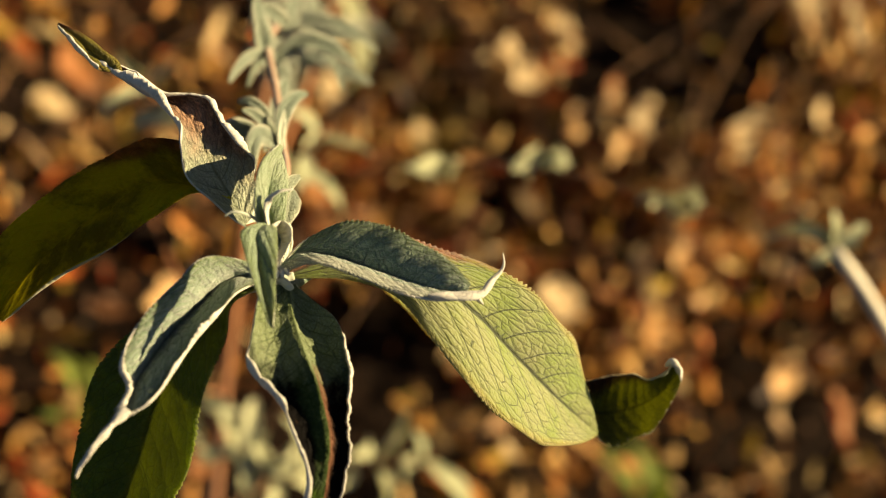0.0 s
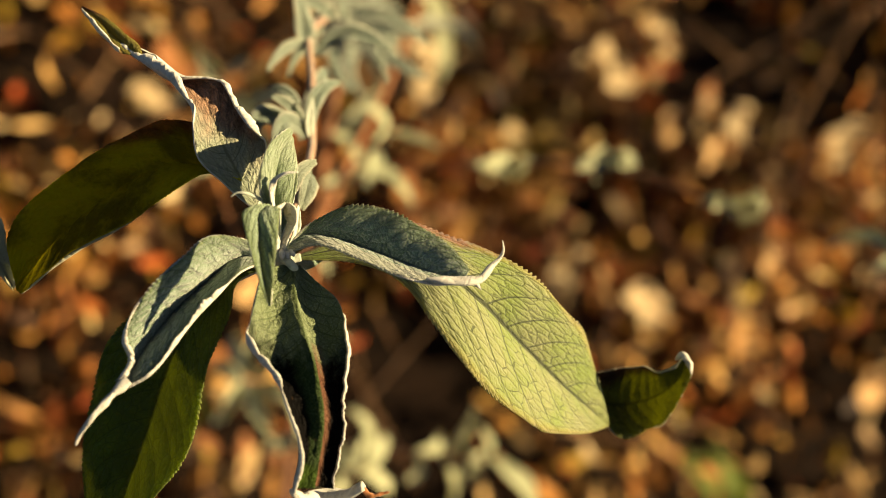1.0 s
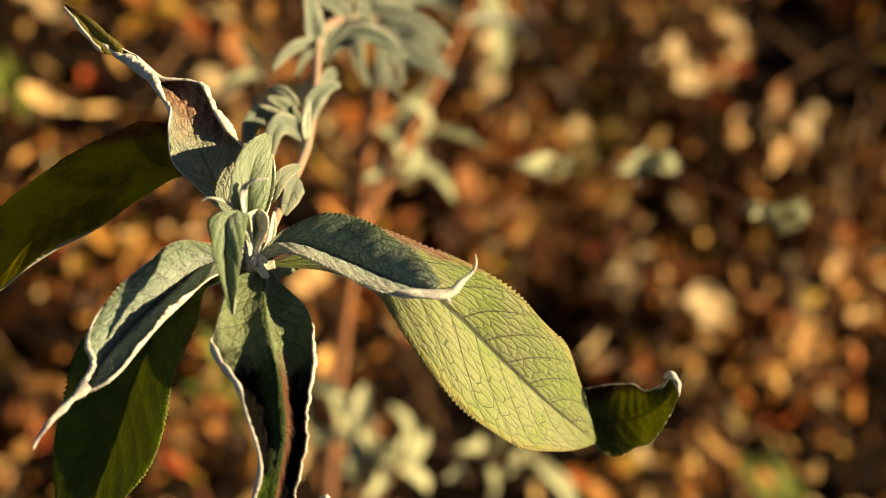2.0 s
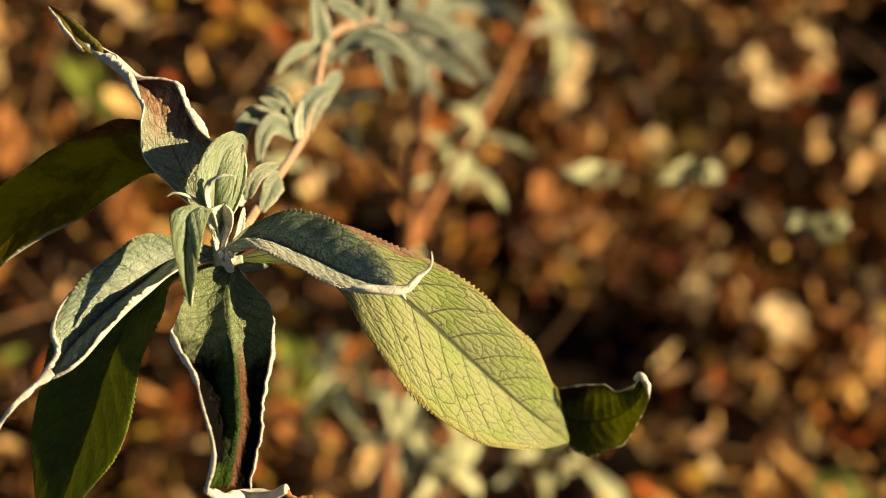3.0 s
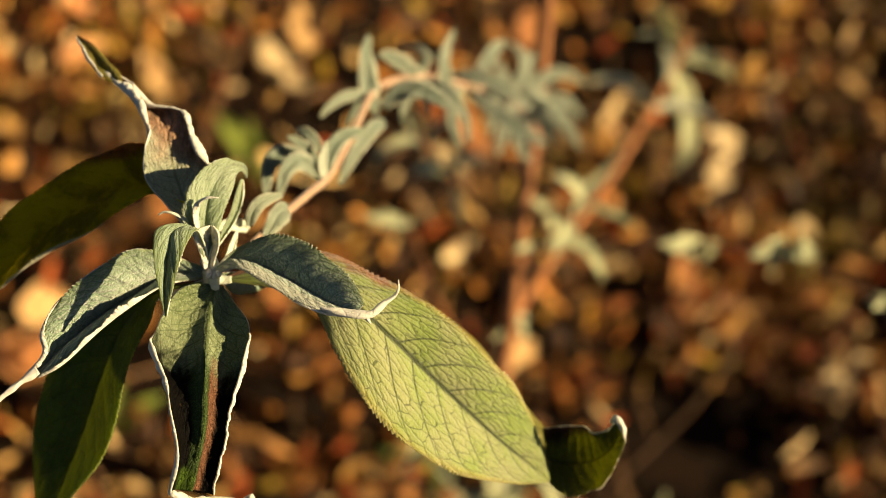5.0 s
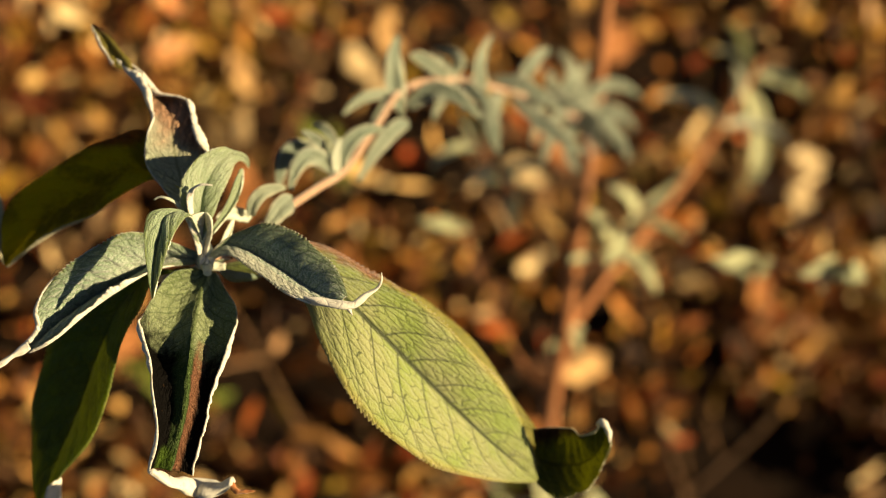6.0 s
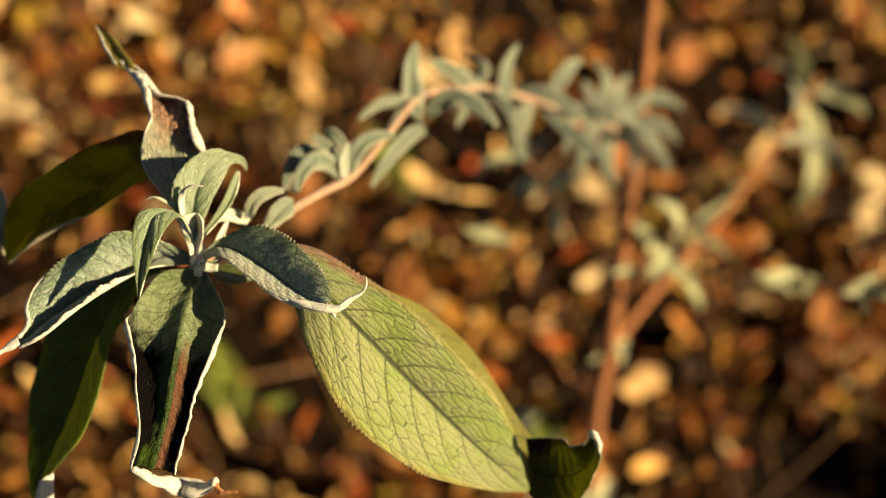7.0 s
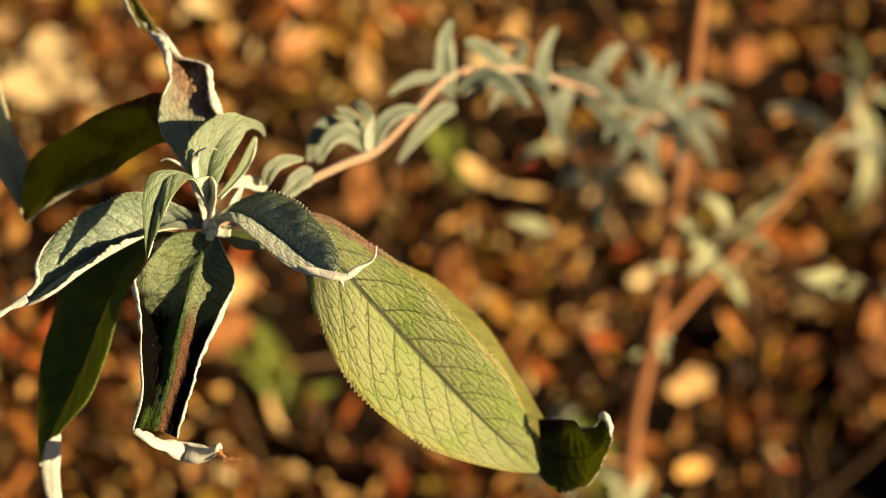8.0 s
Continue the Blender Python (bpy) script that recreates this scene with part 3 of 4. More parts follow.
def outer_litter(count, seed):
    """Looser dead leaves all round the bed, fewer with distance."""
    rng = np.random.default_rng(seed)
    verts, faces = [], []
    u, w = np.linspace(-0.5, 0.5, 4), (-1.0, 0.0, 1.0)
    while len(faces) < count * 6:
        x, y = rng.normal(0.2, 1.9), rng.normal(0.9, 1.8)
        if -1.25 < x < 1.65 and 0.25 < y < 2.1 or math.hypot(x, y) < 0.15:
            continue
        length, width = rng.uniform(0.025, 0.075), rng.uniform(0.006, 0.017)
        rot = np.array(Euler((rng.normal(0, 0.5), rng.normal(0, 0.5), rng.uniform(0, 6.283))).to_matrix())
        near = math.exp(-((x / 8) ** 2 + (y / 8) ** 2))
        base = np.array([x, y, ground_height(x, y) * near + 0.012 + 0.03 * rng.random() ** 2])
        bend = rng.uniform(-0.35, 0.35)
        start = len(verts)
        for t in u:
            for s in w:
                verts.append(rot @ np.array([length * t, s * width * math.cos(2.7 * t), bend * length * (0.5 - 2 * t * t) + 0.3 * width * abs(s)]) + base)
        for i in range(3):
            for j in range(2):
                a = start + 3 * i + j
                faces.append((a, a + 1, a + 4, a + 3))
    return new("leaf_litter", from_arrays("leaf_litter", verts, faces, [LITTER]))


tagged(outer_litter(6000, 15), "scattered brown dead leaves on bare soil", "leaf litter", kind="stuff")


def scatter_stalks(name, count, area, seed):
    """Thin dry stalks and twigs lying and leaning among the dead leaves, in one mesh."""
    rng = np.random.default_rng(seed)
    verts, faces = [], []
    for _ in range(count):
        x, y = rng.uniform(area[0], area[1]), rng.uniform(area[2], area[3])
        length, r = rng.uniform(0.10, 0.42), rng.uniform(0.0009, 0.0020)
        yaw, pitch = rng.uniform(0, 6.283), abs(rng.normal(0.35, 0.35))
        d = np.array([math.cos(yaw) * math.cos(pitch), math.sin(yaw) * math.cos(pitch), math.sin(pitch)])
        s = unit(np.cross(d, (0.1, 0.2, 0.97)))
        t = np.cross(s, d)
        base = np.array([x, y, ground_height(x, y) + 0.01])
        start = len(verts)
        for i in range(4):
            p = base + d * length * i / 3 + s * 0.012 * math.sin(i * 2.0 + x * 9)
            for j in range(5):
                a = j * 1.2566
                verts.append(p + (s * math.cos(a) + t * math.sin(a)) * r * (1 - 0.2 * i))
        for i in range(3):
            for j in range(5):
                k = (j + 1) % 5
                faces.append((start + i * 5 + j, start + i * 5 + k, start + i * 5 + 5 + k, start + i * 5 + 5 + j))
        faces.append(tuple(start + 15 + j for j in range(5)))
    ob = new(name, from_arrays(name, verts, faces, [STRAW]))
    return ob


tagged(scatter_stalks("dry_stalk_litter", 280, (-1.5, 2.0, 0.2, 2.4), 9), "thin dry brown stalks among dead leaves", "twigs", kind="stuff")

# ---- the butterfly bush ----
bush = new("butterfly_bush")
bush.location = (0.08, 0.40, float(ground_height(0.08, 0.40)))
tagged(bush, "frost-bitten butterfly bush with drooping downy leaves on russet stems", "shrub")
bpy.context.view_layer.update()


def stalk(name, points, radii, material, label="", **more):
    return child(name, tube_mesh(name, points, radii, material, **more), bush, label)


def blade(rails, front, back, label="", name="leaf", parent=None, **more):
    return child(name, leaf_mesh(name, rails, front, back, **more), parent or bush, label)


leaf_up = blade(([(-6.2, 5.6, 2.8), (-12.2, 10.1, 6), (-17.7, 15.6, 9.9), (-19, 21.1, 13.2), (-19.1, 28.2, 14), (-26.6, 42.3, 13), (-31.5, 47.6, 12.4), (-35, 50.6, 13.2)],
    [(-5.7, 7.6, 1.8), (-9.4, 15, 5.2), (-12, 21, 7.6), (-14.1, 27.6, 10.5), (-16.6, 35.2, 11), (-25.2, 45.3, 8.4), (-30.5, 49.2, 10.4), (-34.6, 51.0, 13.0)],
    [(-4.3, 9, 1.8), (-2.2, 15.5, 4.5), (-3.7, 21.8, 7.2), (-8.5, 29.3, 10.6), (-9.9, 32.6, 11.7), (-11.6, 36.4, 12.7), (-20.5, 41.6, 11.7), (-29, 48.8, 13.0), (-34.2, 51.2, 13.8)]), WILTED, FELT, "wilted grey-brown leaf with white rolled margins", roll_left=(0.0014, 205, 0.40, 0.56), roll_right=(0.0015, 205, 0.16, 0.32, 0.78, 0.88),
                bulge=-0.10, teeth=40, tooth=0.0002, seed=1)
child("withered_tip", leaf_mesh("withered_tip", ([(-33.0, 48.0, 12.4), (-34.8, 49.0, 12.9), (-37.6, 52.2, 14.3), (-40.2, 55.4, 15.9), (-43.2, 59.0, 17.4)],
    [(-31.2, 47.6, 12.2), (-32.6, 49.4, 13.0), (-36.0, 52.7, 14.6), (-39.1, 56.0, 16.2), (-43.2, 59.4, 17.5)],
    [(-29.4, 47.4, 13.2), (-30.2, 49.4, 14.4), (-33.4, 52.0, 15.9), (-37.4, 55.9, 17.2), (-42.8, 59.5, 17.9)]), TIPGREEN, FELT, rows=70, half=6, bulge=0.12, pucker=0.0002, teeth=9, tooth=0.0003, seed=23,
    roll_left=(0.0008, 190, 0.02, 0.15), green_rim=True), leaf_up, "olive withered leaf tip")
leaf_back = blade(([(-8.3, 12.7, 4.8), (-17.5, 14.7, 5.4), (-33.6, 12.6, -6.1), (-47, 11.1, -15.6), (-61.8, 8, -28)],
    [(-8.5, 15.4, 3.1), (-25, 24.7, -1.7), (-40.4, 22.7, -11.1), (-52.3, 18, -19.8), (-62.8, 9.2, -28.1)],
    [(-11.3, 26.2, 7.9), (-26.8, 32.2, 5.8), (-41.3, 29.8, -2.7), (-54.6, 26.5, -11), (-64, 18.4, -18.8), (-62.8, 9, -26.9)]), OLIVE, FELT_DULL, "dark olive leaf seen against the light", roll_left=(0.0014, 110, 0.15, 0.7), bulge=0.05, pucker=0.0009, seed=2, rows=220, teeth=52, tooth=0.0006, green_rim=True)
leaf_front = blade(([(-2.3, -4.3, -4.3), (-10.5, -10.2, -0.2), (-19.6, -20.3, 0.6), (-26.9, -28.6, -0.9), (-33.1, -34.7, -3.7), (-38.1, -35.9, -6.3)],
    [(-2.4, -2, -5.1), (-11.4, -2, -6.1), (-18.7, -7.4, -7.2), (-25.4, -14, -7.2), (-32.9, -23.6, -7.8), (-37.3, -31.4, -7.2), (-39.2, -34.7, -6.2)],
    [(-2.3, -1.8, -2.4), (-10.5, -3.1, 3.3), (-17.9, -6.6, 8.7), (-23.8, -12.1, 9.5), (-28.9, -15.8, 7.4), (-33.4, -19.6, 4.7), (-36.9, -23.5, 1.3), (-38.2, -26.8, -1.3), (-37, -30.5, -2.7), (-39.9, -34.4, -6)]), UPPER, FELT, "drooping dark green leaf with a pale rim", roll_left=(0.0008, 130, 0.1, 0.5), roll_right=(0.0010, 170, 0.66, 0.85), bulge=0.14, pucker=0.0005, seed=3, rows=240, teeth=46, tooth=0.0009)
leaf_low = blade(([(-2.4, -4.7, -5.3), (-12, -11, -2.9), (-14, -18.1, -6.6), (-19, -25.1, -16.3), (-23.8, -35.4, -31), (-34.6, -42.1, -48.6), (-44.3, -45.6, -64.9)],
    [(-3.2, -3.2, -8), (-19.5, -9.3, -13.1), (-27.7, -17.3, -26.4), (-33.5, -25.8, -41.1), (-39.3, -34.1, -54.3), (-44.9, -44.9, -66.9)],
    [(-6.6, -3.3, -8.5), (-29.3, -4.7, -14.5), (-40.9, -10.2, -24.3), (-46.8, -17.5, -38.1), (-48.9, -25.7, -51.5), (-48.7, -33.9, -62.8), (-45.5, -43.7, -68.6)]), DEEP, FELT, "large deep green drooping leaf", bulge=0.05, seed=4, rows=260, teeth=70, tooth=0.0009, green_rim=True)
leaf_hang = blade(([(3.5, -7.1, -2.7), (7.2, -12.4, -2.6), (11.9, -20, -4), (9.8, -31.9, -5.8), (9.1, -41.2, -7.9), (8.2, -49.3, -11.7), (5.2, -56.1, -22.2)],
    [(1.8, -6.6, -2.5), (1.3, -16.2, -2.9), (2, -26.1, -2.5), (3.4, -37.1, -2.2), (4.2, -46.6, -6.2), (1.6, -58.4, -18)],
    [(-0.2, -7, -3), (-6.4, -13.5, 2.1), (-9.2, -23.6, 1.1), (-9.9, -28.7, -0.6), (-8.9, -31.7, -1.9), (-4.5, -41.8, -1.6), (-1.8, -51.4, -7.8), (-3.1, -59.5, -16.8)]), DYING, FELT, "hanging wilted leaf, blackened between white rolled margins", roll_left=(0.0010, 185, 0.26, 0.34), roll_right=(0.0010, 185, 0.34, 0.44),
                  bulge=-0.40, pucker=0.0004, seed=5, rows=200, tooth=0.0001)
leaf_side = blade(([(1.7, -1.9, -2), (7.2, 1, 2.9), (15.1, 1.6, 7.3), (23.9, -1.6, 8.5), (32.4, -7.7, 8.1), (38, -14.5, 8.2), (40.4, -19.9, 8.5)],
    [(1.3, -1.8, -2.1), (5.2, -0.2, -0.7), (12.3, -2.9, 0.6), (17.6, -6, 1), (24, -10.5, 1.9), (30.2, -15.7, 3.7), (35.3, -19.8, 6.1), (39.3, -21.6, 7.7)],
    [(1.4, -3.6, -2.2), (5.2, -5.3, 1.4), (10.1, -8.2, 4.3), (16.7, -13.4, 5), (23.6, -18.1, 5.8), (29.8, -21.5, 6.8), (33.8, -22.9, 7.4), (38.7, -22.8, 8)]), UPPER, FELT, "folded dark green leaf, one half coloured pale as if sunlit", roll_right=(0.0005, 110, 0.6, 0.9), bulge=0.05, pucker=0.0003, seed=6, rows=260, teeth=42, tooth=0.0009, flap=FLAP)
leaf_big = blade(([(2.9, -1.1, -7.1), (17.2, 6.2, -5), (28.2, 6.1, -3.9), (41.7, -0.4, -4.9), (60.5, -8.3, -11.4), (73.1, -10.4, -28.1), (82, -10.8, -45.1), (86.8, -13.4, -56.7), (89.5, -18.5, -67.9)],
    [(2.8, -1.6, -7.4), (22.5, -3.0, -3.4), (34.6, -9.2, -3.2), (44.3, -14.3, -9.2), (60.1, -16.8, -30.1), (72.8, -18.4, -47.0), (89, -19.3, -67.3)],
    [(2.8, -2, -7.7), (17.1, -5.1, -6), (27.1, -11.8, -6.3), (32.9, -22.4, -8.8), (40.6, -31.7, -13.8), (48.8, -36.7, -23), (59.1, -36.8, -34.6), (79.2, -26.9, -57.7), (89, -19.6, -67.5)]), PALE, FELT, "large pale yellow-green leaf with a net of dark veins", bulge=0.06, pucker=0.0003, seed=7, rows=340, half=16,
                 teeth=84, tooth=0.0011, pairs=11, green_rim=True)
leaf_behind = blade(([(2.6, 0.4, -8.2), (16.0, 5.6, -9.0), (31.0, 7.5, -9.5), (41.0, 12.4, -23.6), (51.8, 17.2, -36.7), (57.7, 18.2, -43.8), (66.7, 16.7, -52.4), (75.6, 12.3, -62.2), (82.8, 5.9, -67.9), (88.3, -3.7, -66.7)],
    [(2.6, 0.0, -8.6), (17.0, 4.4, -11.5), (27.0, 5.2, -16.8), (39.0, 4.4, -25.6), (51.0, 2.8, -36.6), (64.0, -0.5, -48.0), (77.0, -6.0, -59.5), (89.0, -11.5, -68.2)],
    [(2.6, -0.4, -9.0), (18.2, 3.8, -10.5), (21.4, 4.3, -14.3), (27.3, 1.8, -20.6), (36.3, -1.8, -29.4), (44.2, -5.3, -37.1), (51.6, -8.4, -43.3), (64.6, -13.3, -54.3), (80.1, -15.0, -63.3), (90.1, -17.1, -70.2)]), YELLOW, FELT_DULL, "yellowing leaf behind the large pale leaf", bulge=0.04, seed=15, rows=180, teeth=70, tooth=0.0008, green_rim=True)
curl = blade(([(86.8, -6.8, -60.5), (94.3, -9.2, -55.2), (99.8, -14.1, -49.6), (103.6, -15.8, -46.6), (105.9, -14.9, -43.2)],
    [(88.7, -11.8, -67.9), (94.2, -12.2, -68.9), (100.5, -13.6, -65.5), (105.1, -15.7, -56.5), (107.5, -16.3, -45.4)],
    [(89.3, -18.8, -69.4), (94.7, -20.3, -73.8), (101.2, -20.3, -70.5), (105.8, -20.5, -60.1), (108.2, -17.8, -47.7)]), CURLED, FELT_DULL, "curled dark green leaf end", "curled_tip", leaf_behind, bulge=-0.05, seed=8, rows=70, teeth=26, tooth=0.0006, roll_left=(0.0008, 150, 0.6, 0.9))
child("dried_point", tube_mesh("dried_point", [(104.4, -14.2, -45.3), (105.4, -14.4, -42.9), (106.7, -15.4, -43.5), (107.8, -16.8, -45.7), (108.1, -18.0, -47.2)],
                               [0.0003, 0.0008, 0.0010, 0.0007, 0.0002], FELT, crumple=0.25, rows=24), curl, "white dried point")
blade(([(-1.7, -2.4, -1.5), (-2.2, -2.3, 4.1), (-5.5, 1.2, 13.5), (-5.7, 4.8, 17.4), (-2.8, 11.3, 18.8), (1.7, 16.3, 18.1), (3.7, 21.8, 11.8), (4.7, 28.4, 3), (4.7, 30.3, -3.1)],
    [(-1.2, -1, -3.6), (-1.5, 0.1, 1), (-1.8, 6, 8.6), (-0.7, 11.3, 11.6), (1.8, 17.4, 12.7), (3.5, 22.4, 9.7), (4.4, 27.9, 2.7), (4.5, 30.5, -3.5)],
    [(-0.3, -1.5, -2.6), (-0.2, -1.2, 2.7), (2.7, 5.2, 8.5), (3.8, 10.7, 10.2), (4.5, 15.8, 10.4), (4.4, 20.7, 8.5), (4.4, 26.5, 2.8), (4.4, 30.1, -3.3)]), YOUNG, FELT_YOUNG, "upright young downy leaf with a hooked tip", bulge=0.10, seed=9, rows=140, teeth=34, tooth=0.0005, pairs=8)
blade(([(-0.8, -2.4, -1.5), (-0.8, -1.8, 3.4), (-1.7, -3.9, 13.1), (-2.4, -8.1, 16.7), (-3.6, -14.9, 17.1), (-4.8, -21.7, 13.7), (-5.9, -27.6, 9.7)],
    [(-1.3, -2.2, -2), (-1.5, -0.8, 2.8), (-3.6, -2.9, 13.6), (-6.7, -7.3, 16.9), (-7.2, -12.6, 15.3), (-7.2, -19.1, 12.3), (-6.3, -27.3, 9.3)],
    [(-1.8, -2.4, -1.5), (-2.1, -1.2, 3.7), (-5.2, -3.7, 15.4), (-10.4, -7.5, 18.2), (-10.5, -12.7, 18.7), (-8.9, -20, 14.6), (-6.5, -27.4, 9.8)]), NARROW, FELT_YOUNG, "narrow arching young leaf", bulge=0.12, seed=10, rows=140, teeth=34, tooth=0.0005, pairs=8)
blade(([(-1.6, -3.4, -2.3), (-2.4, -2.3, 3.5), (-3.2, -2, 8.7), (-2.2, -0.7, 11), (0.3, 0.8, 10.6)],
    [(-0.9, -2.8, -3.7), (-0.5, 0, 0.4), (-0.2, 2.1, 3.9), (0.2, 2.2, 7.2), (0.6, 1.1, 10.2)],
    [(0.1, -2.9, -3), (1.7, -2.2, 2.8), (2.9, -1.8, 7.6), (2.5, -0.7, 10.3), (1.1, 0.8, 10.6)]), FELT, FELT_YOUNG, "cupped white young leaf", bulge=0.1, seed=11, rows=50, teeth=24, tooth=0.0002)
blade(([(0.9, -1.5, -4.3), (2.8, 2.1, -2.7), (3.7, 6, -1.6), (4.6, 9.3, -1.4)],
    [(1.3, -1.3, -4.8), (3.5, 2.8, -4), (4.4, 6.7, -2.8), (4.8, 10.1, -2.1)],
    [(1.8, -1.6, -4.4), (4.2, 2.2, -3.8), (5.1, 6.1, -2.6), (5, 9.7, -1.7)]), FELT_YOUNG, FELT, "small white downy leaf", bulge=0.2, seed=12, rows=50, teeth=20, tooth=0.0002)
blade(([(-0, 3.2, -0.2), (2.9, 12.3, 1.9), (3.8, 18.5, 3), (4.5, 22.9, 3.8)],
    [(0.4, 4.2, -1.9), (3.6, 14.2, -0.4), (4.5, 20.4, 0.7), (4.7, 24.2, 2.3)],
    [(1.1, 3, -0.3), (4.7, 12.9, 0.1), (5.5, 19.2, 1.1), (5, 23.5, 3.1)]), YOUNG, FELT_YOUNG, bulge=0.1, seed=13, rows=50, teeth=24, tooth=0.0002)
blade(([(1.9, -0.4, -6.6), (6.1, 3.6, -10.7), (10, 6.9, -16.5), (13, 8.3, -20.2)],
    [(1.6, -0.2, -7.8), (5.2, 3.7, -14.5), (9.3, 7, -19.1), (13, 8.7, -21.2)],
    [(1.4, -1.3, -7.3), (3.9, 0, -14.9), (7.9, 3.7, -19.2), (12.8, 7.8, -20.6)]), UPPER, FELT, bulge=0.1, seed=14, rows=50, teeth=24, tooth=0.0003)


# dried ends of the leaves
child("dried_tip", tube_mesh("dried_tip", [(-37.5, -35.6, -3.6), (-41.2, -38.2, -4.7), (-45.4, -42.6, -5.9), (-48.6, -45.6, -8.5), (-49.6, -47.2, -9.8)],
                             [0.0012, 0.0009, 0.0006, 0.0006, 0.0002], FELT, crumple=0.4, squash=0.6), leaf_front, "twisted white dried tip")
hang_tip = child("dried_tip", tube_mesh("dried_tip", [(-3.2, -59.0, -17.7), (0.0, -56.5, -26.0), (4.4, -51.6, -35.5), (9.7, -52.6, -34.2), (14.5, -52.3, -29.7)],
                                        [0.0012, 0.0018, 0.0026, 0.0030, 0.0012], FELT, crumple=0.28, squash=0.6, seed=5), leaf_hang, "crumpled white dried tip")
child("withered_point", tube_mesh("withered_point", [(14.0, -52.4, -30.2), (15.8, -54.1, -31.2), (20.4, -54.1, -30.4)], [0.0008, 0.0006, 0.0002], BARK, crumple=0.3), hang_tip, "dark brown shrivelled point")
child("dried_tip", tube_mesh("dried_tip", [(30.0, -21.6, 8.0), (35.1, -22.6, 7.9), (39.0, -22.9, 7.9), (42.2, -22.8, 8.1), (45.2, -20.3, 9.4), (47.7, -18.3, 9.9), (48.5, -16.9, 11.0), (48.4, -15.2, 12.4)],
                             [0.0004, 0.0010, 0.0013, 0.0013, 0.0010, 0.0006, 0.0004, 0.0001], FELT, crumple=0.22, squash=0.75, seed=7), leaf_side, "white twisted dried tip")
child("dried_barb", tube_mesh("dried_barb", [(40.6, -22.6, 8.0), (41.7, -24.0, 7.3), (42.4, -24.9, 6.9)], [0.0009, 0.0006, 0.0001], FELT), leaf_side)
child("dried_tip", leaf_mesh("dried_tip", ([(-36.0, -43.5, -50.5), (-37.0, -46.0, -58.5), (-38.0, -49.6, -69.3), (-37.0, -53.0, -80.0)],
                                           [(-37.6, -45.0, -50.5), (-39.4, -47.5, -58.0), (-40.4, -50.8, -69.3), (-38.5, -53.4, -80.0)],
                                           [(-38.8, -46.8, -50.5), (-41.2, -48.2, -57.9), (-41.8, -50.9, -69.3), (-39.6, -53.0, -80.0)]), FELT, FELT, rows=40, half=6, teeth=20, seed=21), leaf_low, "white underside of the folded leaf tip")
child("curled_tip", leaf_mesh("curled_tip", ([(-88.5, 25.6, -7.1), (-79.3, 23.4, -11.0), (-73.0, 18.3, -18.1), (-67.0, 13.7, -26.0), (-63.7, 10.8, -30.5)],
    [(-84.0, 31.8, -5.5), (-77.7, 29.2, -11.8), (-71.2, 23.4, -19.6), (-66.5, 17.1, -27.2), (-63.9, 11.7, -31.1)],
    [(-74.5, 36.1, -1.4), (-71.7, 30.2, -8.4), (-66.2, 23.6, -16.5), (-63.9, 16.9, -25.3), (-63.2, 11.5, -30.0)]), UPPER, FELT_DULL, rows=60, half=8, teeth=24, seed=22), leaf_back, "grey-green curled leaf end")

# small parts of the rosette
stalk("young_leaf", [(-2.0, -0.4, 4.5), (-2.6, -0.1, 10.0), (-2.9, 1.3, 14.4), (-2.1, 2.6, 16.7), (0.2, 2.9, 18.5), (3.1, 2.9, 18.7)],
      [0.0012, 0.0013, 0.0012, 0.0009, 0.0006, 0.0002], FELT, "white curled young leaf", squash=0.45, crumple=0.06)
stalk("young_leaf", [(-1.5, 0.0, 3.0), (-2.3, 0.5, 6.3), (-5.2, 1.1, 11.5), (-8.7, 1.4, 13.9), (-11.0, 1.7, 13.8), (-12.2, 1.1, 13.3)],
      [0.0009, 0.0010, 0.0009, 0.0006, 0.0005, 0.0002], FELT_YOUNG, "thin curled young leaf", squash=0.5, crumple=0.06)
for points, size in (([(-0.5, -2.9, -2.4), (-0.5, -4.9, -2.0), (-0.6, -5.8, -2.2)], 0.0009), ([(0.8, -2.9, -2.9), (0.8, -4.8, -2.5), (0.8, -5.6, -2.5)], 0.0008),
                     ([(1.7, -2.3, -3.0), (2.1, -4.1, -2.5), (2.3, -4.9, -2.4)], 0.0009)):
    stalk("bud", points, [size * 0.6, size, size * 0.4], FELT, "", rows=12, sides=10, crumple=0.05)

for points, size in (([(-4.2, -2.2, -5.5), (-2.3, -2.4, -5.4), (-0.2, -2.6, -6.0)], 0.0013), ([(-5.7, -3.3, -9.0), (-2.7, -3.1, -7.9), (-0.2, -2.7, -6.7)], 0.0014),
                     ([(1.9, -9.1, -1.8), (1.2, -6.5, -3.1), (0.0, -3.3, -5.2)], 0.0013), ([(3.1, -2.0, -2.0), (1.6, -2.3, -3.0), (0.0, -2.6, -4.7)], 0.0013),
                     ([(4.6, -1.7, -7.3), (2.4, -1.8, -7.6), (0.0, -2.2, -6.9)], 0.0014), ([(-1.2, -2.4, -4.0), (-1.8, -1.5, -3.4), (-2.1, -0.9, -1.1)], 0.0011)):
    stalk("petiole", points, [size * 0.8, size, size * 1.1], FELT_YOUNG, "", rows=14, sides=10, squash=0.7, crumple=0.05)
stalk("shoot_axis", [(-0.2, -3.5, -6.6), (-0.3, -2.4, -4.6), (-0.3, -0.6, -2.6), (-0.4, 0.6, -0.4)], [0.0021, 0.0023, 0.0019, 0.0008], FELT_YOUNG, "downy white shoot axis", rows=20)
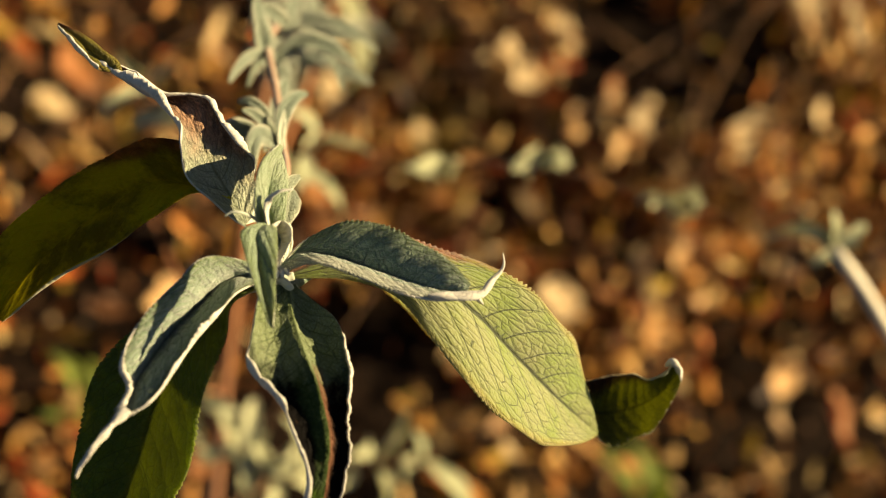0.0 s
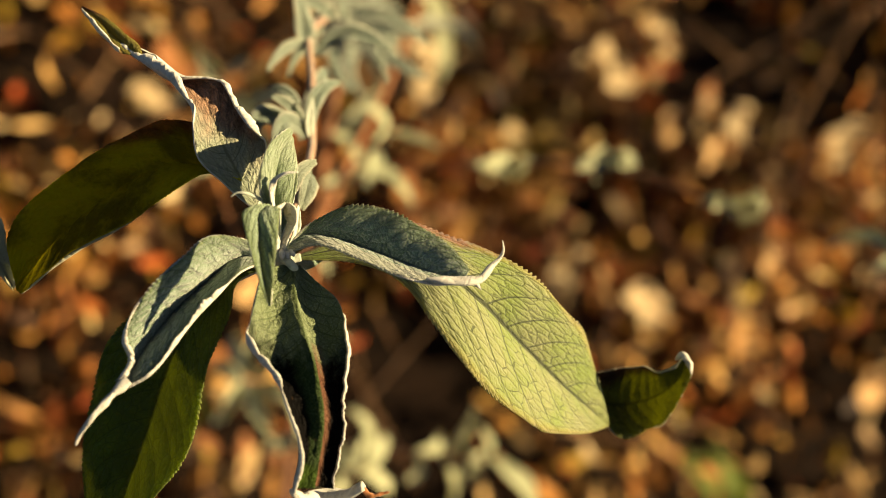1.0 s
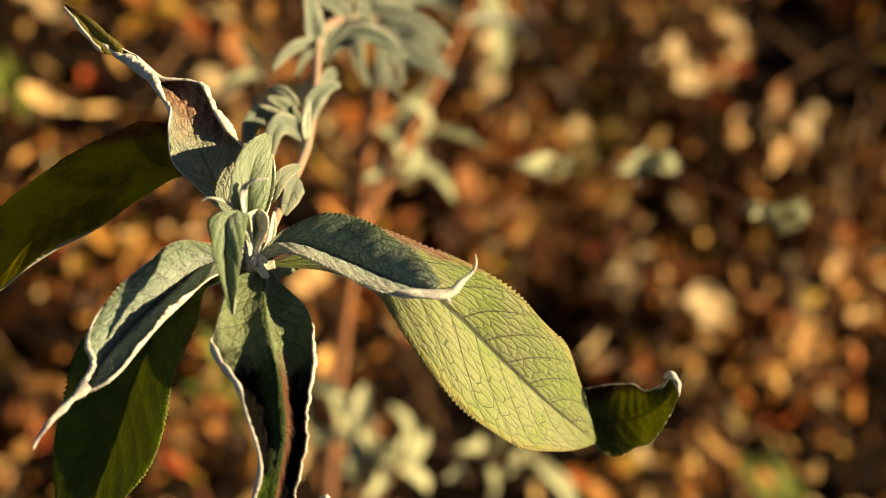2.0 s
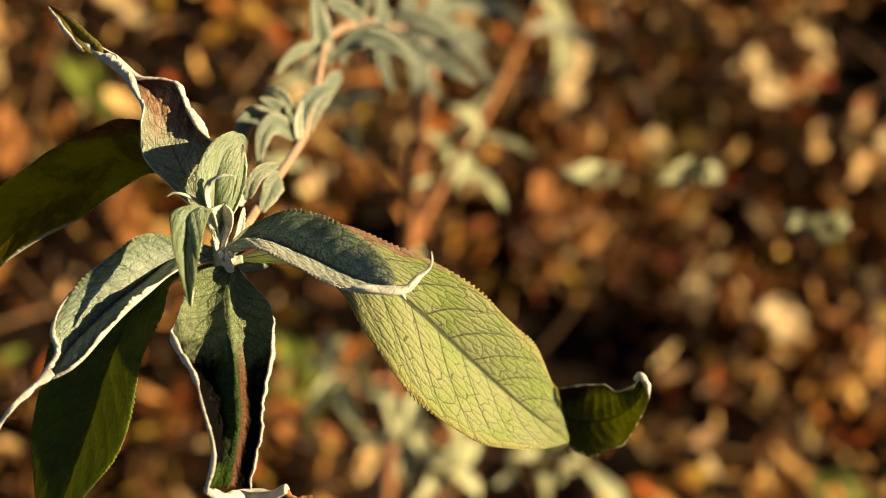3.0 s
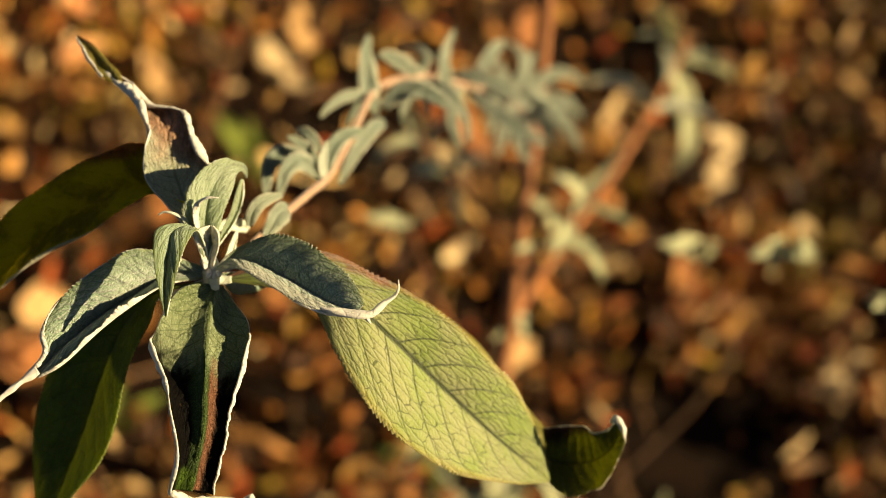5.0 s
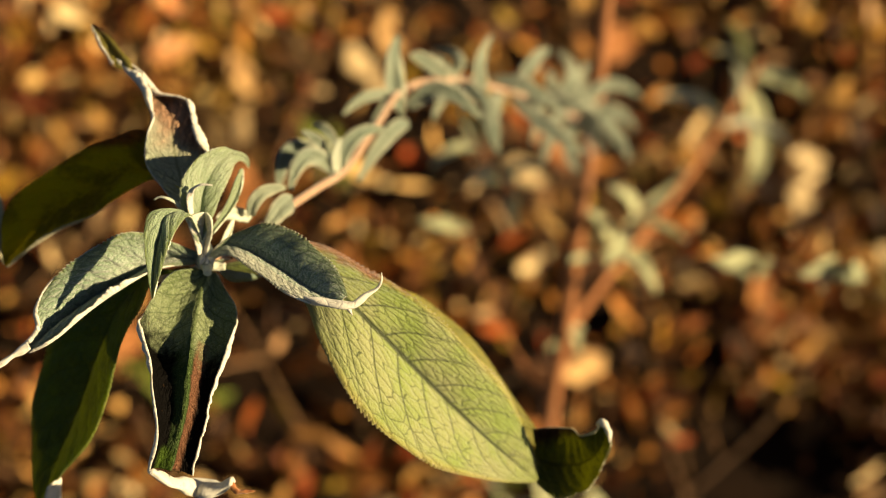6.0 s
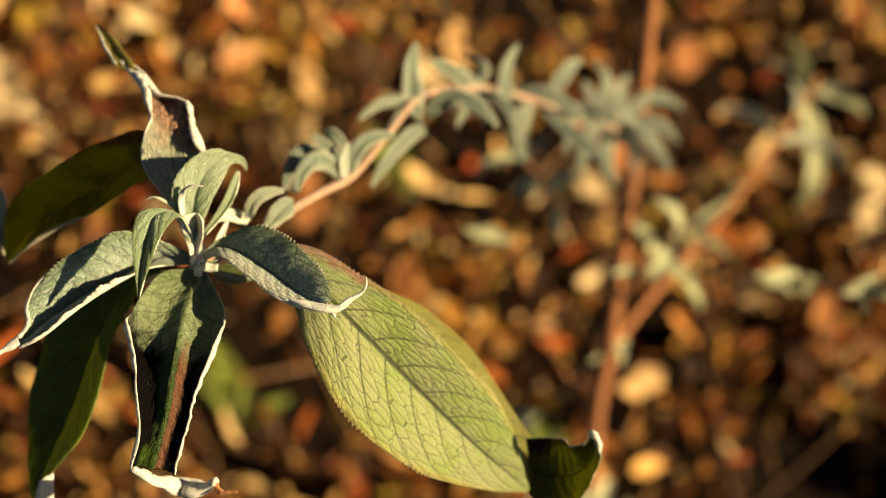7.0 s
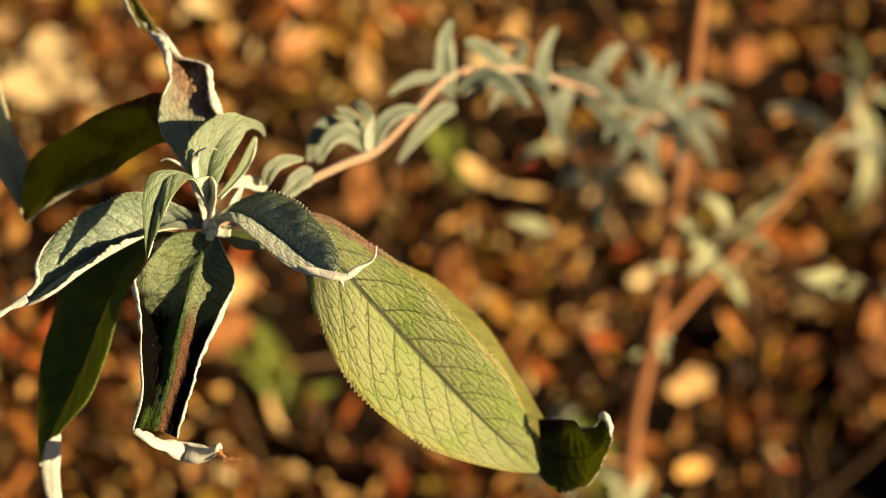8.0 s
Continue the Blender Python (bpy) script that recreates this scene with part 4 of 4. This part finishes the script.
BRANCH = [(0.1, -2.0, -6.5), (0.8, 1.0, -9.0), (3.8, 14.0, -17.0), (10.2, 36.5, -28.0), (16.3, 60.4, -42.0), (19.6, 79.2, -55.0), (24.2, 112.8, -68.0), (28.0, 145.0, -82.0),
          (40.7, 188.1, -116.1), (56.2, 245.4, -175.3), (77.0, 307.7, -244.1), (90.0, 385.0, -335.0), (93.5, 414.0, -385.0)]
stalk("branch", BRANCH, [0.0012, 0.0012, 0.0013, 0.0014, 0.0015, 0.0016, 0.0018, 0.0022], BARK_PALE, "downy pinkish-brown side branch", rows=120)
ground_z = float(ground_height(0.08, 0.40) - 1.35) * 1000
stalk("main_stem", [(80, 398, ground_z - 20), (81, 398, -900), (82, 399, -617), (87, 411, -552), (90, 424, -457), (94, 417, -365), (95, 414, -288), (96, 411, -238), (99, 405, -120)],
      [0.0062, 0.0058, 0.0056, 0.0052, 0.0046, 0.0038], BARK, "upright russet stem", rows=70)


def sprig_leaf(name, length, width, droop, fold, seed):
    """One small downy leaf along +x from its stalk, with its upper face up."""
    rng = np.random.default_rng(seed)
    rows, half = 14, 3
    u, v = np.linspace(0, 1, rows), np.linspace(-1, 1, 2 * half + 1)
    top = np.zeros((rows, len(v), 3))
    ang = droop * u**1.3
    step = length / (rows - 1)
    x, z = np.r_[0, np.cumsum(np.cos(ang[:-1]) * step)], np.r_[0, np.cumsum(-np.sin(ang[:-1]) * step)]
    wide = width * np.sin(np.pi * (0.05 + 0.93 * u)) ** 0.8 * (1 - 0.25 * u)
    for k, w in enumerate(v):
        top[:, k, 0] = x + np.sin(ang) * abs(w) * wide * math.sin(fold)
        top[:, k, 1] = w * wide * math.cos(fold) + 0.0007 * np.sin(u * 14 + rng.uniform(0, 6))
        top[:, k, 2] = z + abs(w) * wide * math.sin(fold) * np.cos(ang)
    low = top.copy()
    low[..., 2] -= 0.0004
    count = rows * len(v)
    ids = np.arange(count).reshape(rows, len(v))
    a, b, c, d = ids[:-1, :-1].ravel(), ids[:-1, 1:].ravel(), ids[1:, 1:].ravel(), ids[1:, :-1].ravel()
    faces = np.concatenate([np.stack([a, d, c, b], 1), np.stack([b, c, d, a], 1) + count])
    return from_arrays(name, np.concatenate([top.reshape(-1, 3), low.reshape(-1, 3)]), faces, [SAGE, SAGE_BACK], np.r_[np.zeros(len(a)), np.ones(len(a))])


SPRIG = [sprig_leaf("leaf", 0.030 + 0.006 * k, 0.0058 + 0.0009 * k, (0.5, 1.1, 1.7, 0.2, 1.3)[k], (0.5, 0.75, 0.4, 0.9, 0.6)[k], 40 + k) for k in range(5)]


def leafy(parent, points, seed, pairs, start=0.05, end=1.0, scale=1.0, rise=0.9, spread=0.35):
    """Opposite pairs of small leaves up a stem, each pair turned a quarter from the last."""
    rng = random.Random(seed)
    path = spline(mm(points), 200)
    for k in range(pairs):
        t = start + (end - start) * (k + 0.5) / pairs
        i = min(198, int(t * 199))
        here, d = Vector(path[i]), Vector(path[i + 1] - path[i]).normalized()
        side = d.cross(Vector((0.2, 0.1, 0.97))).normalized()
        turn = k * 1.5708 + rng.uniform(-0.4, 0.4)
        for half in (0, 1):
            out = Matrix.Rotation(turn + half * math.pi, 3, d) @ side
            x = (out * math.sin(rise) + d * math.cos(rise) + Vector((0, 0, -0.1))).normalized()
            x = (x + Vector((rng.uniform(-1, 1), rng.uniform(-1, 1), rng.uniform(-1, 1))) * spread * 0.5).normalized()
            z = (d - x * d.dot(x)).normalized()
            y = z.cross(x)
            m = Matrix((x, y, z)).transposed().to_4x4()
            ob = new("leaf", SPRIG[rng.randrange(5)])
            ob.parent = parent
            ob.matrix_parent_inverse = parent.matrix_world.inverted()
            ob.matrix_basis = Matrix.Translation(here) @ m @ Matrix.Scale(scale * rng.uniform(0.75, 1.2), 4)


def set_leaf(base, tip, kind, parent=None, mesh_set=None, wide=1.0):
    """One small leaf from its stalk to its tip, upper face to the sky."""
    a, b = Vector(mm([base])[0]), Vector(mm([tip])[0])
    mesh = (mesh_set or SPRIG)[kind]
    reach = max(v.co.x for v in mesh.vertices)
    x = (b - a).normalized()
    z = Vector((0.45, -0.35, 0.80))
    z = (z - x * z.dot(x)).normalized()
    m = Matrix((x, z.cross(x), z)).transposed().to_4x4()
    ob = new("leaf", mesh)
    ob.parent = parent or bush
    ob.matrix_parent_inverse = ob.parent.matrix_world.inverted()
    size = (b - a).length / reach
    ob.matrix_basis = Matrix.Translation(a) @ m @ Matrix.Diagonal((size, size * wide, size, 1))
    return ob


def node_leaf(base, crest, tip, half, seed, face=(0.25, -0.62, 0.72), front=NODE):
    """A small downy leaf at a node of the branch: it arches over its crest and its halves fold up a little."""
    rng = np.random.default_rng(seed)
    a, c, b = (np.array(p, float) for p in (base, crest, tip))
    up = np.array(face) + rng.uniform(-0.15, 0.15, 3)
    mid, left, right = [], [], []
    for t in np.linspace(0, 1, 7):
        p = a * (1 - t) * (1 - 2 * t) + 4 * c * t * (1 - t) + b * t * (2 * t - 1)
        way = unit(a * (4 * t - 3) + 4 * c * (1 - 2 * t) + b * (4 * t - 1))
        out = up - way * (up @ way)
        out = unit(out)
        side = np.cross(way, out)
        w = half * math.sin(math.pi * (0.10 + 0.86 * t ** 0.85)) ** 0.7
        lift = 0.22 + 0.15 * rng.uniform(-1, 1)
        mid.append(p)
        left.append(p - side * w * 0.9 + out * w * lift)
        right.append(p + side * w * 0.9 + out * w * lift)
    blade((left, mid, right), front, FELT_YOUNG, bulge=0.16, seed=seed, rows=44, half=6, teeth=22, tooth=0.0002, pairs=7, pucker=0.0003)


node_leaf((5.0, 24.2, -16.1), (7.5, 27.6, -11.1), (12.9, 34.2, -14.7), 2.1, 201)
node_leaf((12.8, 39.7, -26.0), (11.0, 33.3, -23.0), (8.5, 25.1, -22.7), 3.3, 202, face=(0.2, -0.75, 0.6))
node_leaf((4.1, 25.8, -19.8), (0.4, 23.8, -15.3), (-3.6, 20.5, -14.5), 2.0, 203, front=FELT_YOUNG)
node_leaf((17.7, 76.0, -52.3), (10.1, 73.4, -43.4), (6.9, 60.3, -44.5), 3.2, 204)
node_leaf((15.9, 79.1, -53.3), (4.1, 80.5, -48.0), (1.7, 66.2, -51.5), 3.2, 205)
node_leaf((18.6, 75.6, -52.8), (18.0, 77.6, -47.0), (19.3, 81.1, -41.7), 1.4, 206, front=FELT_YOUNG)
node_leaf((16.6, 79.5, -49.1), (11.9, 81.2, -43.9), (7.2, 81.1, -40.3), 1.8, 207)
node_leaf((16.2, 85.5, -50.6), (12.7, 89.5, -47.7), (8.2, 91.1, -48.0), 1.8, 208)
node_leaf((18.7, 79.9, -54.6), (21.7, 89.4, -49.9), (29.8, 97.3, -53.1), 2.7, 209)
node_leaf((32.3, 131.0, -83.7), (26.5, 119.0, -79.1), (19.5, 100.8, -82.2), 2.9, 210, face=(0.3, -0.6, 0.75))
node_leaf((28.2, 140.0, -85.7), (24.8, 146.1, -74.5), (25.3, 157.4, -67.8), 4.2, 211, face=(0.55, -0.75, 0.3))
node_leaf((26.8, 141.7, -81.3), (18.3, 132.5, -73.8), (11.6, 122.1, -73.1), 2.0, 212)
node_leaf((30.6, 143.6, -88.6), (42.0, 147.3, -82.8), (56.6, 139.8, -87.1), 3.8, 213)
node_leaf((40.8, 170.1, -97.8), (33.1, 169.6, -89.8), (27.8, 166.1, -84.9), 3.0, 214)
node_leaf((28.6, 141.1, -90.2), (25.1, 140.1, -82.3), (19.4, 131.3, -85.7), 1.9, 215)
node_leaf((51.7, 201.0, -134.0), (48.8, 204.2, -124.0), (52.4, 218.5, -119.4), 3.5, 216, face=(0.5, -0.8, 0.3))
node_leaf((53.5, 212.7, -137.8), (69.9, 208.9, -138.1), (84.2, 201.2, -145.2), 3.0, 217)
node_leaf((40.5, 186.7, -116.9), (54.3, 178.9, -117.4), (60.8, 162.9, -124.4), 2.4, 218)
node_leaf((39.8, 190.2, -117.8), (41.9, 198.5, -113.9), (31.0, 206.7, -117.8), 2.0, 219)
node_leaf((49.0, 205.9, -135.9), (37.9, 194.1, -130.0), (34.2, 177.4, -129.9), 2.0, 220)
node_leaf((60.3, 254.0, -184.2), (66.4, 263.1, -173.9), (73.1, 271.7, -173.6), 3.7, 221, face=(0.5, -0.7, 0.5))
node_leaf((58.7, 248.6, -181.8), (75.7, 234.5, -184.3), (92.2, 225.4, -189.1), 3.5, 222)
node_leaf((72.7, 289.5, -223.6), (82.7, 297.5, -212.5), (75.0, 309.0, -207.7), 3.4, 223, face=(0.5, -0.7, 0.5))
node_leaf((64.2, 263.5, -197.1), (77.4, 261.6, -195.0), (93.0, 257.2, -195.7), 3.4, 224)
node_leaf((54.6, 243.0, -172.3), (51.7, 225.7, -172.9), (56.7, 215.5, -182.6), 2.9, 225)
node_leaf((88.2, 363.4, -304.2), (102.7, 354.6, -301.7), (115.2, 336.7, -306.4), 4.3, 226)
node_leaf((89.5, 373.4, -309.4), (99.9, 386.2, -301.0), (118.4, 389.0, -309.5), 3.7, 227)
node_leaf((85.7, 356.2, -296.5), (82.1, 336.8, -298.7), (89.0, 323.6, -304.8), 3.7, 228)
node_leaf((91.3, 376.3, -314.0), (104.2, 376.7, -310.0), (117.5, 371.1, -317.7), 3.7, 229)
node_leaf((79.8, 314.3, -250.7), (74.8, 296.4, -251.4), (72.6, 285.1, -260.5), 3.4, 230)
node_leaf((82.9, 343.5, -280.0), (84.2, 354.9, -270.7), (89.4, 367.0, -268.3), 3.5, 231, face=(0.5, -0.7, 0.5))


def tuft(centre, count, reach, half, seed):
    """Small downy leaves crowded round a node, out and forwards in all directions."""
    rng = np.random.default_rng(seed)
    c = np.array(centre, float)
    for k in range(count):
        a = 2.4 * k + rng.uniform(-0.4, 0.4)
        way = unit(np.array((math.cos(a), 0.6 * math.sin(a) + rng.uniform(-0.5, 0.3), math.sin(a) * 0.7 + rng.uniform(-0.1, 0.5))))
        size = reach * rng.uniform(0.65, 1.1)
        base = c + rng.uniform(-1, 1, 3) * reach * 0.18
        crest = base + way * size * 0.55 + np.array((0, 0, size * rng.uniform(0.08, 0.3)))
        node_leaf(base, crest, base + way * size - np.array((0, 0, size * rng.uniform(0.0, 0.35))), half * rng.uniform(0.8, 1.15), seed * 40 + k,
                  (rng.uniform(-0.5, 0.9), rng.uniform(-1.0, 0.1), rng.uniform(0.1, 1.0)))


tuft((41, 189, -117), 5, 15, 1.5, 31)
tuft((56, 246, -176), 3, 16, 2.2, 32)
tuft((68, 278, -212), 3, 18, 2.4, 33)
tuft((80, 318, -256), 4, 20, 2.6, 34)
tuft((87, 355, -300), 7, 27, 3.0, 35)


def side_shoot(points, radii, seed, pairs, scale=0.8, material=BARK, **more):
    stalk("side_shoot", points, radii, material, rows=30, sides=8)
    leafy(bush, points, seed, pairs, scale=scale, **more)


side_shoot([(82, 414, -576), (109, 476, -580), (160, 576, -582), (203, 671, -575), (218, 700, -560)], [0.0030, 0.0026, 0.0020], 11, 3, 1.0, start=0.75)
for base, tip, kind in [((168, 600, -582), (139, 560, -600), 2), ((203, 690, -570), (236, 630, -604), 2), ((208, 690, -570), (200, 727, -540), 1), ((206, 690, -568), (262, 690, -575), 1)]:
    set_leaf(base, tip, kind, wide=0.6)
side_shoot([(88, 426, -500), (62, 425, -455), (34, 421, -406), (26, 420, -385)], [0.0016, 0.0012], 12, 4, 0.7, start=0.5)
side_shoot([(89, 418, -520), (100, 410, -480), (114, 408, -452), (130, 405, -420)], [0.0016, 0.0012], 13, 4, 0.7, start=0.35)
side_shoot([(84, 408, -600), (87, 411, -570), (90, 413, -552), (92, 413, -545)], [0.0014, 0.0010], 14, 2, 0.5, start=0.5)
stalk("side_shoot", [(84, 404, -640), (44, 404, -540), (20, 403, -448)], [0.0014, 0.0008], BARK, rows=20, sides=8)
set_leaf((22, 403, -450), (-6, 400, -440), 3, wide=1.5)
long_shoot = [(89, 424, -500), (140, 405, -462), (189, 378, -428), (234, 330, -378), (285, 270, -345), (300, 255, -335)]
stalk("side_shoot", long_shoot, [0.0012, 0.0010, 0.0006], BARK, rows=40, sides=8)
for spot, turn in (((189, 378, -428), 0.0), ((234, 330, -378), 0.8), ((285, 270, -345), 1.7)):
    x, y, z = spot
    rng = random.Random(x)
    for k in range(11):
        a, reach = turn + k * 2.4, rng.uniform(9, 24)
        set_leaf((x + rng.uniform(-14, 14), y + rng.uniform(-10, 10), z + rng.uniform(-8, 8)),
                 (x + reach * math.cos(a), y - 0.7 * reach * math.sin(a) - 4, z + 0.6 * reach * math.sin(a) + 8), (0, 3, 1, 3)[k % 4], wide=1.2)
for points, seed in (([(82, 398, -760), (140, 360, -720), (206, 322, -680), (214, 318, -668)], 21), ([(81, 398, -740), (84, 368, -700), (86, 340, -668), (86, 334, -660)], 22),
                     ([(82, 399, -680), (60, 372, -640), (41, 352, -602), (38, 348, -594)], 23), ([(82, 399, -720), (92, 350, -700), (110, 322, -680), (120, 318, -672)], 24)):
    side_shoot(points, [0.0018, 0.0012], seed, 4, 0.95, start=0.55)

neighbour = new("butterfly_bush")
neighbour.location = (0.62, 0.08, float(ground_height(0.62, 0.08)))
tagged(neighbour, "second butterfly bush with one pale woolly shoot", "shrub")
bpy.context.view_layer.update()
child("shoot", tube_mesh("shoot", [(620, 80, 1000 * (float(ground_height(0.62, 0.08)) - 1.35) - 20), (600, 85, -900), (520, 115, -600), (425, 160, -420), (369, 177, -340), (353, 192, -321), (337, 203, -305)],
                         [0.0060, 0.0050, 0.0038, 0.0030, 0.0030, 0.0032, 0.0036], WOOLLY, rows=80), neighbour, "downy pale shoot")
for tip, kind in (((322, 214, -300), 3), ((338, 212, -288), 0), ((326, 196, -306), 1), ((318, 232, -312), 1), ((352, 205, -292), 0)):
    set_leaf((337, 203, -305), tip, kind, neighbour, wide=1.5)


child("droplet", tube_mesh("droplet", [(62.0, -14.0, -31.6), (62.2, -13.9, -31.2), (62.3, -13.8, -30.9)], [0.0002, 0.0004, 0.0001], FELT, rows=8, sides=8), leaf_big)

# ---- single fallen leaves and weeds that stand out on the ground ----


def fallen_mesh(name, length, wide, curl, seed, material, wave=0.004):
    """A broad, cupped dead leaf with a rim that waves, lying along +x."""
    rng = np.random.default_rng(seed)
    rows, cols = 13, 9
    u, v = np.linspace(0, 1, rows), np.linspace(-1, 1, cols)
    half = wide * np.sin(np.pi * (0.04 + 0.93 * u ** 0.85)) ** 0.75
    ang = curl * (u - 0.4)
    top = np.zeros((rows, cols, 3))
    for k, w in enumerate(v):
        top[:, k] = np.stack([length * np.sin(ang) / curl, half * w * np.cos(0.5 * abs(w)),
                              length * (1 - np.cos(ang)) * 0.7 + half * abs(w) * 0.5 + wave * w * np.sin(u * 11 + rng.uniform(0, 6))], 1)
    low = top - np.array([0, 0, 0.0006])
    count = rows * cols
    ids = np.arange(count).reshape(rows, cols)
    a, b, c, d = ids[:-1, :-1].ravel(), ids[:-1, 1:].ravel(), ids[1:, 1:].ravel(), ids[1:, :-1].ravel()
    faces = np.concatenate([np.stack([a, d, c, b], 1), np.stack([b, c, d, a], 1) + count])
    return from_arrays(name, np.concatenate([top.reshape(-1, 3), low.reshape(-1, 3)]), faces, [material])


FALLEN_TAN = [fallen_mesh("dead_leaf", 0.060 + 0.010 * k, 0.017 + 0.004 * k, (0.9, -1.2, 1.6)[k], 60 + k, TAN) for k in range(3)]
FALLEN_RUST = [fallen_mesh("dead_leaf", 0.065 + 0.010 * k, 0.020 + 0.004 * k, (1.1, -0.9, 1.7)[k], 70 + k, RUST) for k in range(3)]


def fallen(places, meshes, label, group, seed, raised=0.0):
    rng = random.Random(seed)
    for k, (x, y) in enumerate(places):
        ob = new("dead_leaf", meshes[k % 3])
        face = (Vector((0.75, -0.35, 0.5)) + Vector((rng.uniform(-1, 1), rng.uniform(-1, 1), rng.uniform(-0.4, 0.6))) * (0.35 if len(places) > 1 else 0.0)).normalized()
        lean = face.to_track_quat("Z", "X") @ Euler((0, 0, rng.uniform(0, 6.28))).to_quaternion()
        ob.matrix_world = Matrix.LocRotScale((x, y, float(ground_height(x, y)) + rng.uniform(0.09, 0.13) + raised), lean, None)
        tagged(ob, label, "dead leaf", group)


fallen([(0.341, 1.177)], [fallen_mesh("dead_leaf", 0.090, 0.034, 1.9, 66, CREAM, 0.011)] * 3, "broad cream dead leaf standing out on the litter", "", 4, 0.05)
FALLEN_CREAM = [fallen_mesh("dead_leaf", 0.075 + 0.012 * k, 0.018 + 0.004 * k, (1.0, -1.3, 1.5)[k], 63 + k, CREAM, 0.010) for k in range(3)]
fallen([(0.318, 1.160), (0.352, 1.150), (-0.700, 1.040), (-0.665, 1.020), (-0.725, 1.075), (-0.690, 1.000), (1.088, 1.267), (1.120, 1.240), (1.060, 1.290), (0.712, 1.113), (0.745, 1.085), (0.860, 1.028), (0.004, 1.121),
        (-0.208, 1.221), (0.603, 1.171), (0.694, 1.245), (0.475, 0.881), (0.558, 0.816), (0.682, 0.836)],
       FALLEN_CREAM, "broad cream dead leaf on the litter", "cream dead leaves", 7)
fallen([(1.046, 1.213), (0.835, 1.0), (0.655, 1.089), (0.70, 1.036), (0.727, 0.861), (0.815, 0.70),
        (-0.829, 1.211), (-0.751, 1.159), (-0.413, 0.812), (-0.341, 1.162), (-0.657, 1.277),
        (-0.191, 1.303), (0.518, 0.84), (0.102, 0.825)], FALLEN_TAN, "broad pale tan dead leaf on the litter", "tan dead leaves", 5)
fallen([(0.663, 0.80), (0.86, 0.631), (0.035, 1.172), (0.722, 1.133), (-0.316, 1.009), (-0.423, 0.736), (-0.438, 1.413), (0.297, 0.969), (-0.18, 0.909), (0.294, 0.954),
        (-0.399, 0.745), (0.105, 1.381)], FALLEN_RUST, "curled rust-red dead leaf on the litter", "rust dead leaves", 6)


def weed(x, y, seed):
    """A low tuft of a few fresh green leaves."""
    rng = random.Random(seed)
    z = float(ground_height(x, y))
    root = new("weed")
    root.location = (x, y, z)
    tagged(root, "small fresh green weed among dead leaves", "weed", "green weeds")
    bpy.context.view_layer.update()
    for k in range(10):
        a = k * 0.9 + rng.uniform(-0.4, 0.4)
        reach = rng.uniform(0.012, 0.036)
        tip = (x + reach * math.cos(a), y + reach * math.sin(a), z + rng.uniform(0.05, 0.11))
        to_mm = lambda p: (p[0] * 1000, p[1] * 1000, (p[2] - TIP.z) * 1000)
        set_leaf(to_mm((x, y, z + 0.02)), to_mm(tip), k % 5, root, WEED, 0.8)


WEED = []
for shape in SPRIG:
    mesh = shape.copy()
    mesh.name = "leaf"
    mesh.materials[0] = mesh.materials[1] = GREEN
    WEED.append(mesh)
for k, (x, y) in enumerate([(-0.328, 0.717), (0.599, 0.556), (-0.223, 1.104), (0.021, 0.711)]):
    weed(x, y, 80 + k)


def dry_stalk(x, y, height, lean_x, lean_y, radius, seed):
    """A thin dead stalk that stands in the ground, with a few short snapped side twigs."""
    z = float(ground_height(x, y))
    rng = random.Random(seed)
    root = new("dry_stalk")
    root.location = (x, y, z)
    tagged(root, "thin dry brown stalk standing in the litter", "dry stalk", "dry stalks")
    bpy.context.view_layer.update()
    points = np.array([(x + lean_x * t + 0.012 * math.sin(5 * t + seed), y + lean_y * t, z - 0.02 + height * t) for t in (0, 0.3, 0.6, 0.85, 1.0)])
    child("stalk", tube_mesh("stalk", points, [radius, radius * 0.9, radius * 0.6], STRAW, rows=24, sides=7, world_places=True), root)
    for k in range(3):
        t = rng.uniform(0.35, 0.9)
        p = points[0] + (points[-1] - points[0]) * t
        a = rng.uniform(0, 6.28)
        end = p + np.array([0.05 * math.cos(a), 0.05 * math.sin(a), 0.05])
        child("twig", tube_mesh("twig", np.array([p, (p + end) / 2 + np.array([0, 0, 0.006]), end]), [radius * 0.5, radius * 0.25], STRAW, rows=8, sides=6, world_places=True), root)


for k, (x, y, h, lx, ly) in enumerate([(0.62, 0.78, 0.34, 0.12, 0.10), (0.10, 1.05, 0.36, -0.05, 0.12), (-0.30, 1.05, 0.38, 0.10, 0.10),
                                        (0.20, 0.72, 0.30, 0.16, 0.08), (0.90, 0.85, 0.36, -0.06, 0.12)]):
    dry_stalk(x, y, h, lx, ly, 0.0015 + 0.0003 * (k % 3), 90 + k)
